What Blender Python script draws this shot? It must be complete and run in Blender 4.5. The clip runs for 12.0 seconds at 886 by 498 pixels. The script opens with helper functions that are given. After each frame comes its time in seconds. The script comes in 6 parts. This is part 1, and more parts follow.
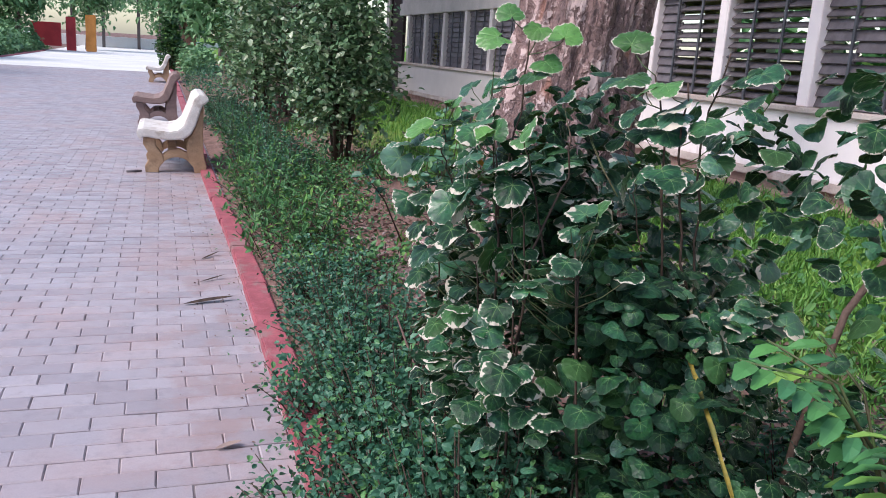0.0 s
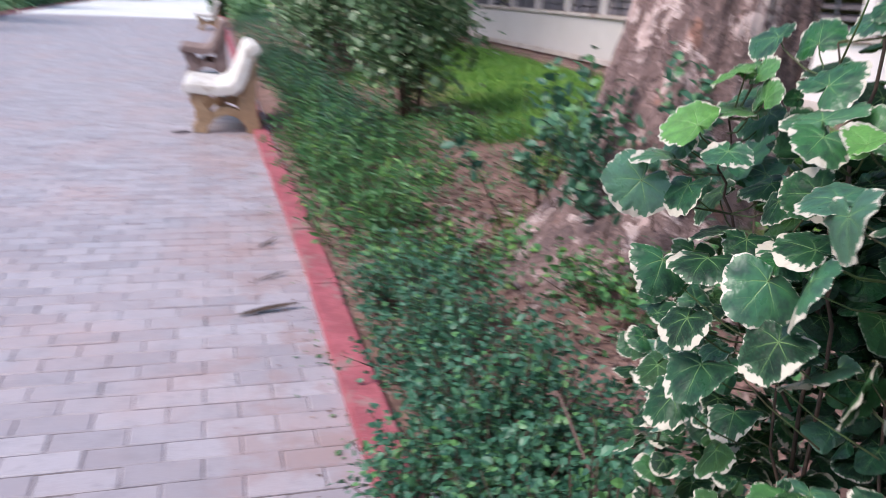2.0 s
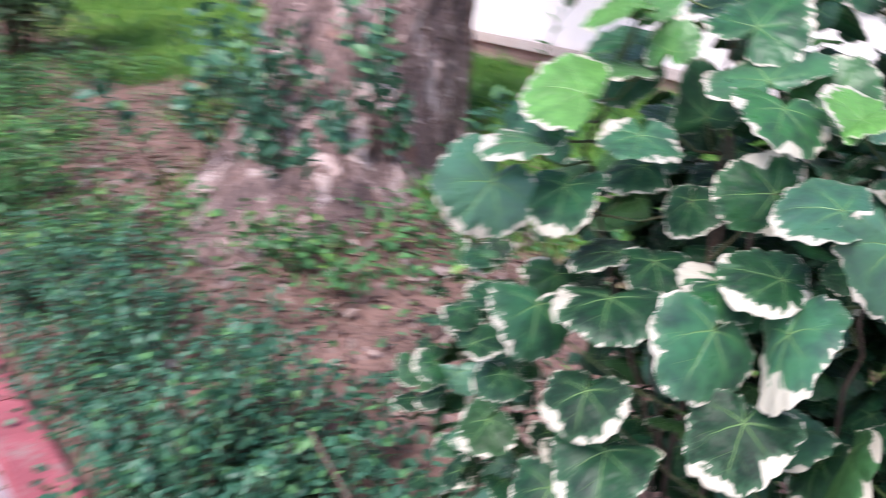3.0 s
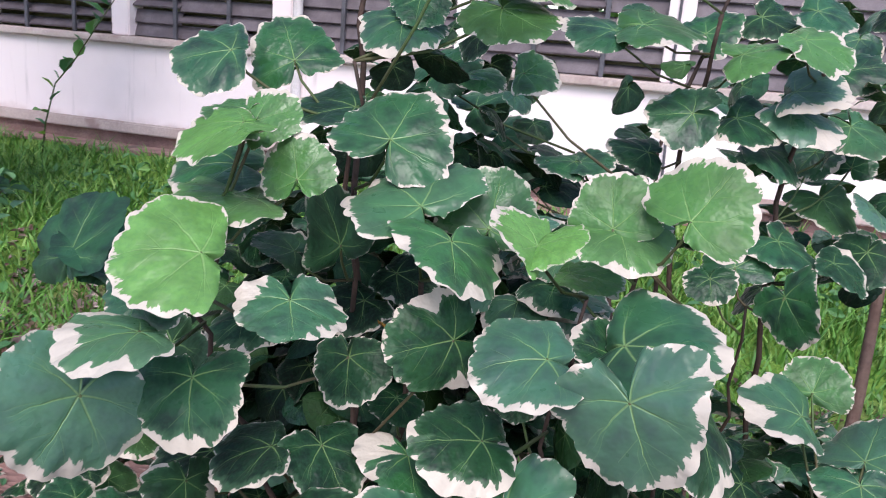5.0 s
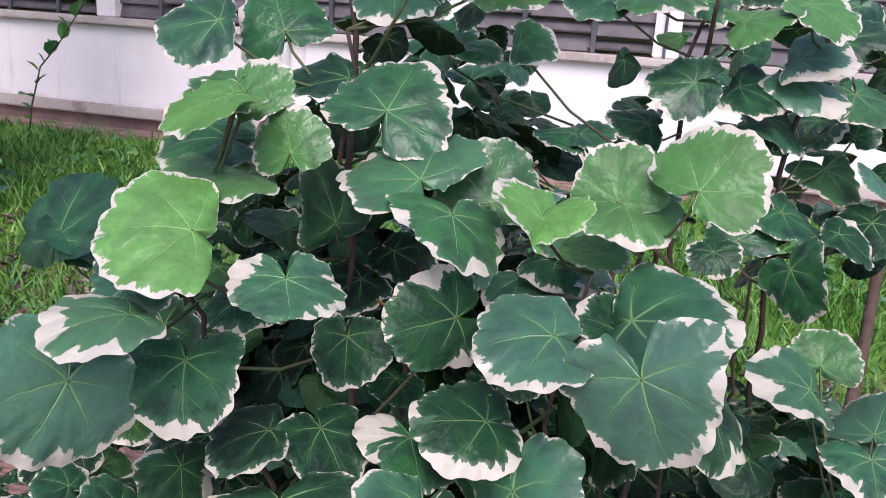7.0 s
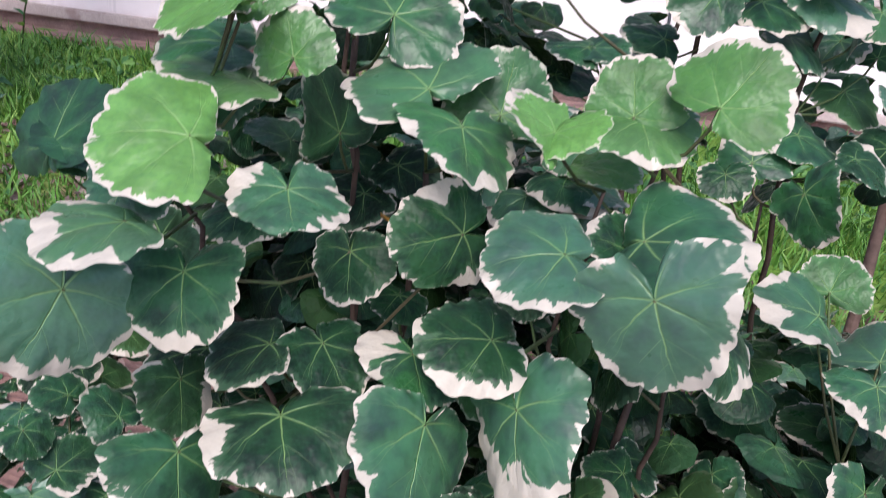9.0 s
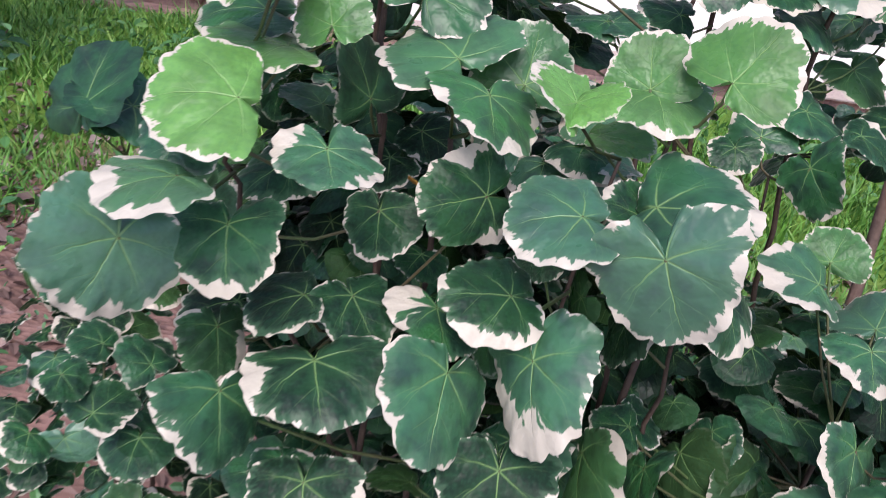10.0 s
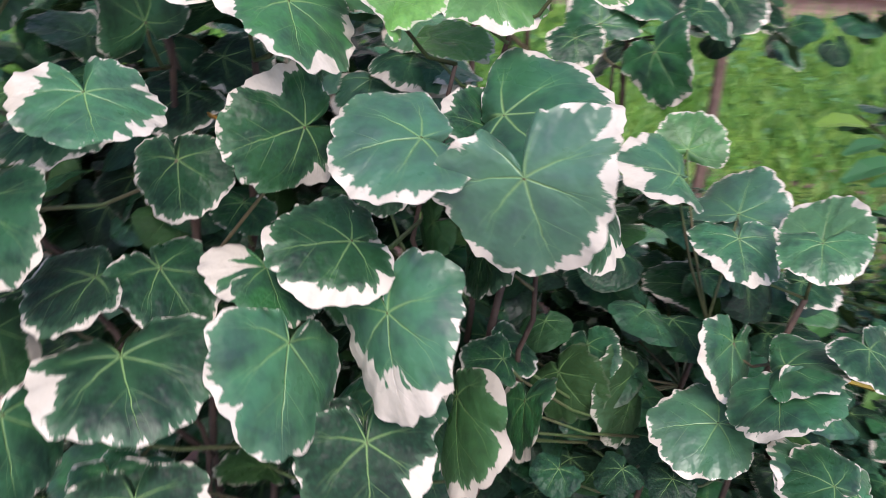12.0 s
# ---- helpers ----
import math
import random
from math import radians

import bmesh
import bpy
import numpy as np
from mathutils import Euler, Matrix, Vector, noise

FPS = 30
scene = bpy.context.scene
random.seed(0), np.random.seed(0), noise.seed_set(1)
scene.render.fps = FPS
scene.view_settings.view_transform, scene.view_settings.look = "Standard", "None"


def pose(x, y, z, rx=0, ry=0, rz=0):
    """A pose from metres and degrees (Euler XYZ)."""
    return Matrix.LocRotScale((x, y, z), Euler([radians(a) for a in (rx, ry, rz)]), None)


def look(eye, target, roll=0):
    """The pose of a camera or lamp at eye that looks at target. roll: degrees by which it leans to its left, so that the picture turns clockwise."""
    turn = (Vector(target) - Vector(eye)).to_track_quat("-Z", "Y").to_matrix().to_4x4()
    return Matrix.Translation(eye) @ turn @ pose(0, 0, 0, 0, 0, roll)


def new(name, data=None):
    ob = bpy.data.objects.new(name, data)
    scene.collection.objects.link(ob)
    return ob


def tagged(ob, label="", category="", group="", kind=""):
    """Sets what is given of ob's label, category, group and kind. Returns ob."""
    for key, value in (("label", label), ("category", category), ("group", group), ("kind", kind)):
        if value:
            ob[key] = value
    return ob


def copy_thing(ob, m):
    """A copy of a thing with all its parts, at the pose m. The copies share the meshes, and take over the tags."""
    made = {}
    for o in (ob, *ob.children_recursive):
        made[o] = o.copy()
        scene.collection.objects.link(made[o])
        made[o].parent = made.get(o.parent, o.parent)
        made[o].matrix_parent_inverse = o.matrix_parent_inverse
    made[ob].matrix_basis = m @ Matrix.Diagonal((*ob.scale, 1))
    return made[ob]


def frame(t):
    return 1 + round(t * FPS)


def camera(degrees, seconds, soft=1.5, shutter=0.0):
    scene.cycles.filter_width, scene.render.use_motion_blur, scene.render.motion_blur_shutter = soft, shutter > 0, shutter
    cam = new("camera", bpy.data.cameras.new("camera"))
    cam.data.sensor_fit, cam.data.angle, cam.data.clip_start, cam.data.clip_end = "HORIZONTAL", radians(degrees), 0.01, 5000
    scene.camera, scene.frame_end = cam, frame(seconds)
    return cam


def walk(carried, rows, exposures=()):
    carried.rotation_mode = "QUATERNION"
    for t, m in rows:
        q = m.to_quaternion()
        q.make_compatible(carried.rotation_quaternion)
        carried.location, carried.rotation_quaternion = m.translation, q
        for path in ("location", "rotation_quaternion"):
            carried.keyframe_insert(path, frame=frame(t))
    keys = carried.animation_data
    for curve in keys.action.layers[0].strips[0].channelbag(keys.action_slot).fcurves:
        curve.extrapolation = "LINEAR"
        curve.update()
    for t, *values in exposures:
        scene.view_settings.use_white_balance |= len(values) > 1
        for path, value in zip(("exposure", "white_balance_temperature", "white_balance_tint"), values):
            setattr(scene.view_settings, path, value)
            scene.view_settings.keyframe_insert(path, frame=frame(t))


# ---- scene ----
cam = camera(56.4, 12.0, soft=0.85, shutter=0.85)
PATH = [
    (0, (-0.563, 0.836, 1.378), (0.079, 2.673, 0.918), 3.8),
    (0.1, (-0.565, 0.845, 1.377), (0.081, 2.681, 0.916), 3.85),
    (0.3, (-0.583, 0.945, 1.356), (0.104, 2.767, 0.905), 4.9),
    (0.5, (-0.601, 1.047, 1.344), (0.137, 2.844, 0.868), 5.5),
    (0.7, (-0.623, 1.168, 1.346), (0.144, 2.952, 0.865), 5.8),
    (1, (-0.647, 1.36, 1.356), (0.078, 3.149, 0.83), 5.5),
    (1.2, (-0.639, 1.465, 1.357), (-0.003, 3.285, 0.836), 4.3),
    (1.5, (-0.606, 1.613, 1.354), (-0.102, 3.48, 0.845), 2.4),
    (1.8, (-0.553, 1.771, 1.345), (-0.094, 3.646, 0.810), 2.3),
    (2, (-0.525, 1.877, 1.337), (-0.004, 3.715, 0.743), 2.7),
    (2.2, (-0.526, 1.985, 1.328), (0.113, 3.776, 0.719), 3.6),
    (2.5, (-0.533, 2.139, 1.314), (0.348, 3.831, 0.713), 4.9),
    (3, (-0.454, 2.341, 1.300), (0.776, 3.753, 0.599), 4.5),
    (3.5, (-0.372, 2.415, 1.324), (1.159, 3.505, 0.640), 1.8),
    (3.7, (-0.360, 2.438, 1.326), (1.269, 3.395, 0.668), 2.0),
    (5.3, (-0.338, 2.51, 1.321), (1.527, 3.038, 0.826), 4.6),
    (5.5, (-0.333, 2.512, 1.319), (1.533, 3.035, 0.823), 4.6),
    (6, (-0.327, 2.514, 1.317), (1.536, 3.032, 0.807), 4.5),
    (6.5, (-0.326, 2.518, 1.314), (1.534, 3.033, 0.789), 4.7),
    (6.7, (-0.328, 2.516, 1.315), (1.527, 3.038, 0.78), 4.2),
    (8.3, (-0.32, 2.515, 1.315), (1.515, 3.003, 0.687), 4.3),
    (8.5, (-0.317, 2.516, 1.313), (1.506, 3.009, 0.654), 4.5),
    (9, (-0.315, 2.524, 1.306), (1.483, 3.01, 0.577), 5.2),
    (9.5, (-0.32, 2.531, 1.3), (1.464, 2.999, 0.525), 6.2),
    (10, (-0.35, 2.526, 1.311), (1.42, 3.01, 0.516), 6.5),
    (10.2, (-0.359, 2.525, 1.313), (1.401, 3.018, 0.503), 6.3),
    (10.5, (-0.363, 2.515, 1.315), (1.382, 3.079, 0.516), 5.7),
    (10.7, (-0.347, 2.488, 1.319), (1.369, 3.129, 0.517), 4.8),
    (11, (-0.315, 2.445, 1.323), (1.389, 3.083, 0.493), 3.4),
    (11.2, (-0.303, 2.433, 1.319), (1.411, 3.002, 0.460), 2.7),
    (11.5, (-0.291, 2.439, 1.308), (1.438, 2.904, 0.416), 2.2),
    (11.7, (-0.283, 2.473, 1.299), (1.441, 2.806, 0.352), 2.6),
    (12, (-0.273, 2.531, 1.288), (1.488, 2.645, 0.346), 3.4),
]
walk(cam, [(t, look(eye, target, roll)) for t, eye, target, roll in PATH], [(0, 0.71, 6600, 13), (1.5, 0.80, 6650, 13), (2.5, 0.90, 6650, 10), (3.0, 1.21, 6450, 14), (3.5, 1.22, 6550, 13), (5.5, 0.68, 6450, 19), (9.5, 0.77, 6550, 18), (12, 0.96, 6600, 20)])

# ---- light ----
world = bpy.data.worlds.new("sky")
scene.world = world
world.use_nodes = True
wn = world.node_tree
sky = wn.nodes.new("ShaderNodeTexSky")
sky.sky_type, sky.sun_disc = "NISHITA", False
sky.sun_elevation, sky.sun_rotation = radians(50), radians(262)
sky.air_density, sky.dust_density, sky.ozone_density = 1.0, 1.2, 1.5
wn.links.new(sky.outputs[0], wn.nodes["Background"].inputs[0])
wn.nodes["Background"].inputs[1].default_value = 0.15
sun_data = bpy.data.lights.new("sun", "SUN")
sun_data.energy, sun_data.angle, sun_data.color = 2.0, radians(34), (1.0, 0.96, 0.94)
sun = new("sun", sun_data)
sun.matrix_world = look((-7.4, 1.0, 9), (0, 3, 0))


# ---- materials ----
class Nodes:
    """A small wrapper to write node materials briefly."""

    def __init__(self, name):
        self.mat = bpy.data.materials.new(name)
        self.mat.use_nodes = True
        self.tree = self.mat.node_tree
        self.bsdf = self.tree.nodes["Principled BSDF"]
        self.out = self.tree.nodes["Material Output"]

    def put(self, socket, value):
        if hasattr(value, "is_linked"):
            self.tree.links.new(value, socket)
        elif isinstance(value, (tuple, list)) and len(value) == 3 and socket.type == "RGBA":
            socket.default_value = (*value, 1)
        else:
            socket.default_value = value

    def node(self, kind, **values):
        n = self.tree.nodes.new(kind)
        for key, value in values.items():
            self.put(n.inputs[key.replace("_", " ")], value)
        return n

    def math(self, op, a, b=0.0, c=0.0, clamp=False):
        n = self.tree.nodes.new("ShaderNodeMath")
        n.operation, n.use_clamp = op, clamp
        for i, v in enumerate((a, b, c)):
            self.put(n.inputs[i], v)
        return n.outputs[0]

    def noise(self, vector, scale, detail=3.0, rough=0.55):
        return self.node("ShaderNodeTexNoise", Vector=vector, Scale=scale, Detail=detail, Roughness=rough).outputs[0]

    def ramp(self, value, low, high, a=0.0, b=1.0):
        n = self.tree.nodes.new("ShaderNodeMapRange")
        n.interpolation_type = "SMOOTHSTEP"
        for i, v in enumerate((value, low, high, a, b)):
            self.put(n.inputs[i], v)
        return n.outputs[0]

    def mix(self, factor, a, b):
        n = self.tree.nodes.new("ShaderNodeMix")
        n.data_type = "RGBA"
        for i, v in ((0, factor), (6, a), (7, b)):
            self.put(n.inputs[i], v)
        return n.outputs[2]

    def coords(self, which="Object"):
        return self.tree.nodes.new("ShaderNodeTexCoord").outputs[which]

    def stretch(self, vector, scale, location=None):
        n = self.node("ShaderNodeMapping", Vector=vector)
        n.inputs["Scale"].default_value = scale
        if location is not None:
            self.put(n.inputs["Location"], location)
        return n.outputs[0]

    def chance(self):
        a = self.tree.nodes.new("ShaderNodeObjectInfo").outputs["Random"]
        b = self.tree.nodes.new("ShaderNodeNewGeometry").outputs["Random Per Island"]
        return self.math("FRACT", self.math("ADD", a, b))

    def position(self):
        return self.tree.nodes.new("ShaderNodeNewGeometry").outputs["Position"]

    def bump(self, height, strength, distance):
        return self.node("ShaderNodeBump", Height=height, Strength=strength, Distance=distance).outputs[0]

    def finish(self, colour, rough=0.7, normal=None, spec=0.4, metal=0.0):
        self.put(self.bsdf.inputs["Base Color"], colour)
        self.put(self.bsdf.inputs["Roughness"], rough)
        self.put(self.bsdf.inputs["Specular IOR Level"], spec)
        self.put(self.bsdf.inputs["Metallic"], metal)
        if normal is not None:
            self.put(self.bsdf.inputs["Normal"], normal)
        return self.mat


def surface(name, light, dark, scale=6.0, fine=60.0, rough=0.8, bump=0.3, depth=0.004, spec=0.3, stain=None):
    """A worn surface: two tones at a large scale, grain and relief at a small one, and stains if asked."""
    n = Nodes(name)
    p = n.position()
    big, small = n.noise(p, scale, 4), n.noise(p, fine, 3)
    colour = n.mix(n.ramp(big, 0.35, 0.65), light, dark)
    colour = n.mix(n.ramp(small, 0.3, 0.75, 0.0, 0.35), colour, tuple(c * 0.6 for c in dark))
    if stain:
        colour = n.mix(n.ramp(n.noise(p, scale * 0.45, 5, 0.7), 0.54, 0.66, 0.0, 0.75), colour, stain)
    return n.finish(colour, rough, n.bump(n.math("ADD", small, n.math("MULTIPLY", big, 0.6)), bump, depth), spec)


def leaf_material(name, green, deep, young, cream, gloss=0.32):
    """A veined leaf with a cream margin; the object's colour gives how much cream, how young and how shaded."""
    n = Nodes(name)
    uv = n.coords("UV")
    xy = n.tree.nodes.new("ShaderNodeSeparateXYZ")
    n.put(xy.inputs[0], uv)
    u, v = xy.outputs[0], xy.outputs[1]
    edge = n.tree.nodes.new("ShaderNodeAttribute")
    edge.attribute_name = "edge"
    edge = edge.outputs["Fac"]
    tone = n.tree.nodes.new("ShaderNodeSeparateColor")
    info = n.tree.nodes.new("ShaderNodeObjectInfo")
    n.put(tone.inputs[0], info.outputs["Color"])
    # a leaf's own tone and the shade it lies in, as one value
    shade_tone = info.outputs["Alpha"]
    white, lime, aim = tone.outputs[0], tone.outputs[1], tone.outputs[2]
    luck = n.chance()
    # above one, the shade differs from leaf to leaf round the half part
    mixed = n.math("ADD", n.math("SUBTRACT", shade_tone, 1.5), n.math("MULTIPLY", n.math("SUBTRACT", n.math("FRACT", n.math("MULTIPLY", luck, 15.7)), 0.5), 1.3), clamp=True)
    shade_tone = n.math("ADD", n.math("MULTIPLY", n.math("LESS_THAN", shade_tone, 1.01), shade_tone), n.math("MULTIPLY", n.math("GREATER_THAN", shade_tone, 1.01), mixed))
    wander = n.math("MULTIPLY", n.math("SUBTRACT", n.noise(n.stretch(uv, (1.0, 1.0, 1.0)), 3.0, 2), 0.5), 0.35)
    angle = n.math("ADD", n.math("ARCTAN2", u, v), wander)
    radius = n.math("SQRT", n.math("ADD", n.math("MULTIPLY", u, u), n.math("MULTIPLY", v, v)))
    off = n.tree.nodes.new("ShaderNodeCombineXYZ")
    n.put(off.inputs[0], n.math("MULTIPLY", angle, 1.5))
    n.put(off.inputs[1], n.math("MULTIPLY", radius, 1.3))
    n.put(off.inputs[2], n.math("MULTIPLY", luck, 37.0))
    blotch = n.noise(off.outputs[0], 1.3, 2, 0.5)
    rag = n.noise(off.outputs[0], 6.0, 3, 0.6)
    reach = n.math("MULTIPLY", n.math("SUBTRACT", blotch, 0.53), n.math("MULTIPLY", n.math("POWER", white, 1.4), 2.2))
    sides = n.math("ADD", 1.0, n.math("FLOOR", aim))
    lean = n.math("SUBTRACT", n.math("COSINE", n.math("MULTIPLY", sides, n.math("SUBTRACT", angle, n.math("MULTIPLY", n.math("FRACT", aim), 2 * math.pi)))), 0.35)
    reach = n.math("ADD", reach, n.math("MULTIPLY", lean, n.math("MULTIPLY", n.math("POWER", white, 2.0), 0.42)))
    reach = n.math("ADD", reach, n.math("MULTIPLY", n.math("SUBTRACT", rag, 0.47), 0.36))
    reach = n.math("ADD", reach, n.math("ADD", n.math("MULTIPLY", white, 0.03), n.math("MULTIPLY", n.math("POWER", white, 3.0), 0.10)))
    reach = n.math("MAXIMUM", reach, n.math("MULTIPLY", n.math("SUBTRACT", rag, 0.555), 0.50))
    some = n.ramp(white, 0.03, 0.15)
    cream_mask = n.math("MULTIPLY", n.ramp(n.math("ADD", edge, reach), 0.962, 0.99), some)
    # one strong midrib, weaker side ribs that bend towards the tip, and faint cross veins off the midrib
    step = 2 * math.pi / 7
    bent = n.math("MULTIPLY", angle, n.math("ADD", 0.94, n.math("MULTIPLY", radius, 0.22)))
    turn = n.math("PINGPONG", n.math("ADD", bent, 20 * step), step / 2)
    across = n.math("MULTIPLY", radius, n.math("SINE", turn))
    main = n.math("LESS_THAN", n.math("ABSOLUTE", bent), step / 2)
    thin = n.math("SUBTRACT", 0.012, n.math("MULTIPLY", edge, 0.009))
    vein = n.math("SUBTRACT", 1.0, n.ramp(across, 0.001, thin))
    fade = n.math("ADD", n.math("MULTIPLY", main, n.ramp(edge, 0.55, 0.95, 1.0, 0.15)), n.math("MULTIPLY", n.math("SUBTRACT", 1.0, main), n.ramp(edge, 0.2, 0.8, 0.85, 0.06)))
    vein = n.math("MULTIPLY", vein, fade)
    fork = n.math("ABSOLUTE", n.math("SUBTRACT", across, n.math("MULTIPLY", n.math("SUBTRACT", radius, 0.2), 0.22)))
    fork = n.math("MULTIPLY", n.ramp(fork, 0.0, 0.006, 1.0, 0.0), n.ramp(edge, 0.42, 0.5))
    fork = n.math("MULTIPLY", fork, n.ramp(edge, 0.6, 0.95, 0.2, 0.03))
    cross = n.math("PINGPONG", n.math("ADD", n.math("SUBTRACT", v, n.math("MULTIPLY", n.math("ABSOLUTE", u), 0.9)), 5.03), 0.085)
    cross = n.math("MULTIPLY", n.ramp(cross, 0.0, 0.007, 0.3, 0.0), n.math("MULTIPLY", main, n.ramp(edge, 0.25, 0.4)))
    cross = n.math("MULTIPLY", cross, n.ramp(edge, 0.6, 0.9, 1.0, 0.1))
    vein = n.math("MAXIMUM", vein, n.math("MAXIMUM", fork, cross))
    beside = n.math("MULTIPLY", n.ramp(across, 0.0, 0.09, 0.30, 0.0), n.ramp(edge, 0.3, 0.9, 1.0, 0.2))
    flat = n.tree.nodes.new("ShaderNodeCombineXYZ")
    n.put(flat.inputs[0], u)
    n.put(flat.inputs[1], v)
    n.put(flat.inputs[2], n.math("MULTIPLY", luck, 37.0))
    cloud = n.noise(flat.outputs[0], 3.2, 3)
    speck = n.noise(uv, 26.0, 2)
    body = n.mix(n.ramp(n.math("ADD", cloud, n.math("MULTIPLY", n.math("SUBTRACT", n.noise(flat.outputs[0], 8.0, 3, 0.6), 0.5), 0.5)), 0.36, 0.70), n.mix(n.math("FRACT", n.math("MULTIPLY", luck, 3.3)), green, tuple(c * k for c, k in zip(green, (0.85, 1.04, 0.66)))), deep)
    # open leaves get the pale blue-green of sky sheen as colour
    body = n.mix(n.ramp(shade_tone, 0.0, 0.5, 0.6, 0.0), body, (0.094, 0.195, 0.15))
    # shaded leaves go towards near black, the shade put into the colour
    body = n.mix(n.math("ADD", n.math("MULTIPLY", shade_tone, 0.9), n.math("MULTIPLY", n.math("SUBTRACT", n.math("FRACT", n.math("MULTIPLY", luck, 5.7)), 0.5), 0.45), clamp=True), body, (0.008, 0.016, 0.0125))
    body = n.mix(n.math("MULTIPLY", beside, n.math("SUBTRACT", 1.0, n.math("MULTIPLY", shade_tone, 0.7))), body, (0.075, 0.23, 0.09))
    body = n.mix(n.ramp(n.math("ADD", edge, reach), 0.80, 0.96, 0.0, n.math("MULTIPLY", some, 0.35)), body, (0.10, 0.20, 0.11))
    body = n.mix(lime, body, n.mix(n.ramp(n.math("ADD", cloud, n.noise(flat.outputs[0], 6.0, 3)), 0.85, 1.25, 0.0, 0.5), young, tuple(0.45 * c for c in young)))
    body = n.mix(n.ramp(n.math("FRACT", n.math("MULTIPLY", luck, 9.1)), 0.78, 1.0, 0.0, 0.22), body, young)
    body = n.mix(n.math("MULTIPLY", vein, 0.62), body, (0.25, 0.40, 0.14))
    body = n.mix(n.ramp(speck, 0.4, 0.75, 0.0, 0.25), body, tuple(0.75 * c for c in green))
    pale = n.mix(n.noise(off.outputs[0], 4.0), cream, tuple(0.82 * c for c in cream))
    pale = n.mix(n.ramp(speck, 0.55, 0.8, 0.0, 0.3), pale, tuple(0.7 * c for c in cream))
    colour = n.mix(cream_mask, body, pale)
    height = n.math("MULTIPLY", vein, -0.10)
    pucker = n.noise(flat.outputs[0], 9.0, 2, 0.5)
    height = n.math("ADD", height, n.math("ADD", n.math("MULTIPLY", cloud, 0.7), n.math("MULTIPLY", pucker, 0.3)))
    normal = n.bump(height, 0.65, 0.0055)
    n.finish(colour, n.ramp(cloud, 0.3, 0.7, gloss - 0.06, gloss + 0.14), normal, n.ramp(shade_tone, 0.0, 1.0, 0.55, 0.10))
    see = n.node("ShaderNodeBsdfTranslucent", Color=n.mix(0.5, colour, (0.2, 0.35, 0.05)))
    both = n.tree.nodes.new("ShaderNodeMixShader")
    both.inputs[0].default_value = 0.06
    n.tree.links.new(n.bsdf.outputs[0], both.inputs[1])
    n.tree.links.new(see.outputs[0], both.inputs[2])
    n.tree.links.new(both.outputs[0], n.out.inputs[0])
    return n.mat


def foliage(name, green, deep, tip, gloss=0.5, spread=1.0):
    """Small plain leaves or blades: every one has its own tone."""
    n = Nodes(name)
    luck = n.chance()
    colour = n.mix(n.ramp(luck, 0.0, 1.0), green, deep)
    colour = n.mix(n.math("MULTIPLY", n.ramp(n.math("FRACT", n.math("MULTIPLY", luck, 7.3)), 0.72, 1.0), 0.8 * spread), colour, tip)
    colour = n.mix(n.ramp(n.noise(n.position(), 2.5, 2), 0.35, 0.7, 0.0, 0.45), colour, deep)
    n.finish(colour, gloss, None, 0.4)
    see = n.node("ShaderNodeBsdfTranslucent", Color=colour)
    both = n.tree.nodes.new("ShaderNodeMixShader")
    both.inputs[0].default_value = 0.12
    n.tree.links.new(n.bsdf.outputs[0], both.inputs[1])
    n.tree.links.new(see.outputs[0], both.inputs[2])
    n.tree.links.new(both.outputs[0], n.out.inputs[0])
    return n.mat


def paver_material():
    n = Nodes("paver concrete")
    p, luck = n.position(), n.chance()
    colour = n.mix(luck, (0.33, 0.28, 0.31), (0.45, 0.395, 0.43))
    colour = n.mix(n.ramp(n.noise(p, 1.1, 4, 0.6), 0.42, 0.7, 0.0, 0.75), colour, (0.46, 0.33, 0.33))
    colour = n.mix(n.ramp(n.noise(p, 9.0, 5, 0.75), 0.48, 0.72, 0.0, 0.55), colour, (0.25, 0.215, 0.235))
    xyz = n.tree.nodes.new("ShaderNodeSeparateXYZ")
    n.put(xyz.inputs[0], p)
    near = n.math("MULTIPLY", n.ramp(xyz.outputs[0], -1.1, -0.15), n.ramp(n.noise(p, 3.3, 5, 0.7), 0.47, 0.62, 0.0, 0.75))
    colour = n.mix(near, colour, (0.36, 0.235, 0.225))
    grain = n.noise(p, 220, 2)
    colour = n.mix(n.ramp(grain, 0.35, 0.7, 0.0, 0.3), colour, (0.25, 0.22, 0.23))
    return n.finish(colour, n.ramp(n.noise(p, 5.0), 0.3, 0.7, 0.32, 0.6), n.bump(grain, 0.35, 0.002), 0.5)


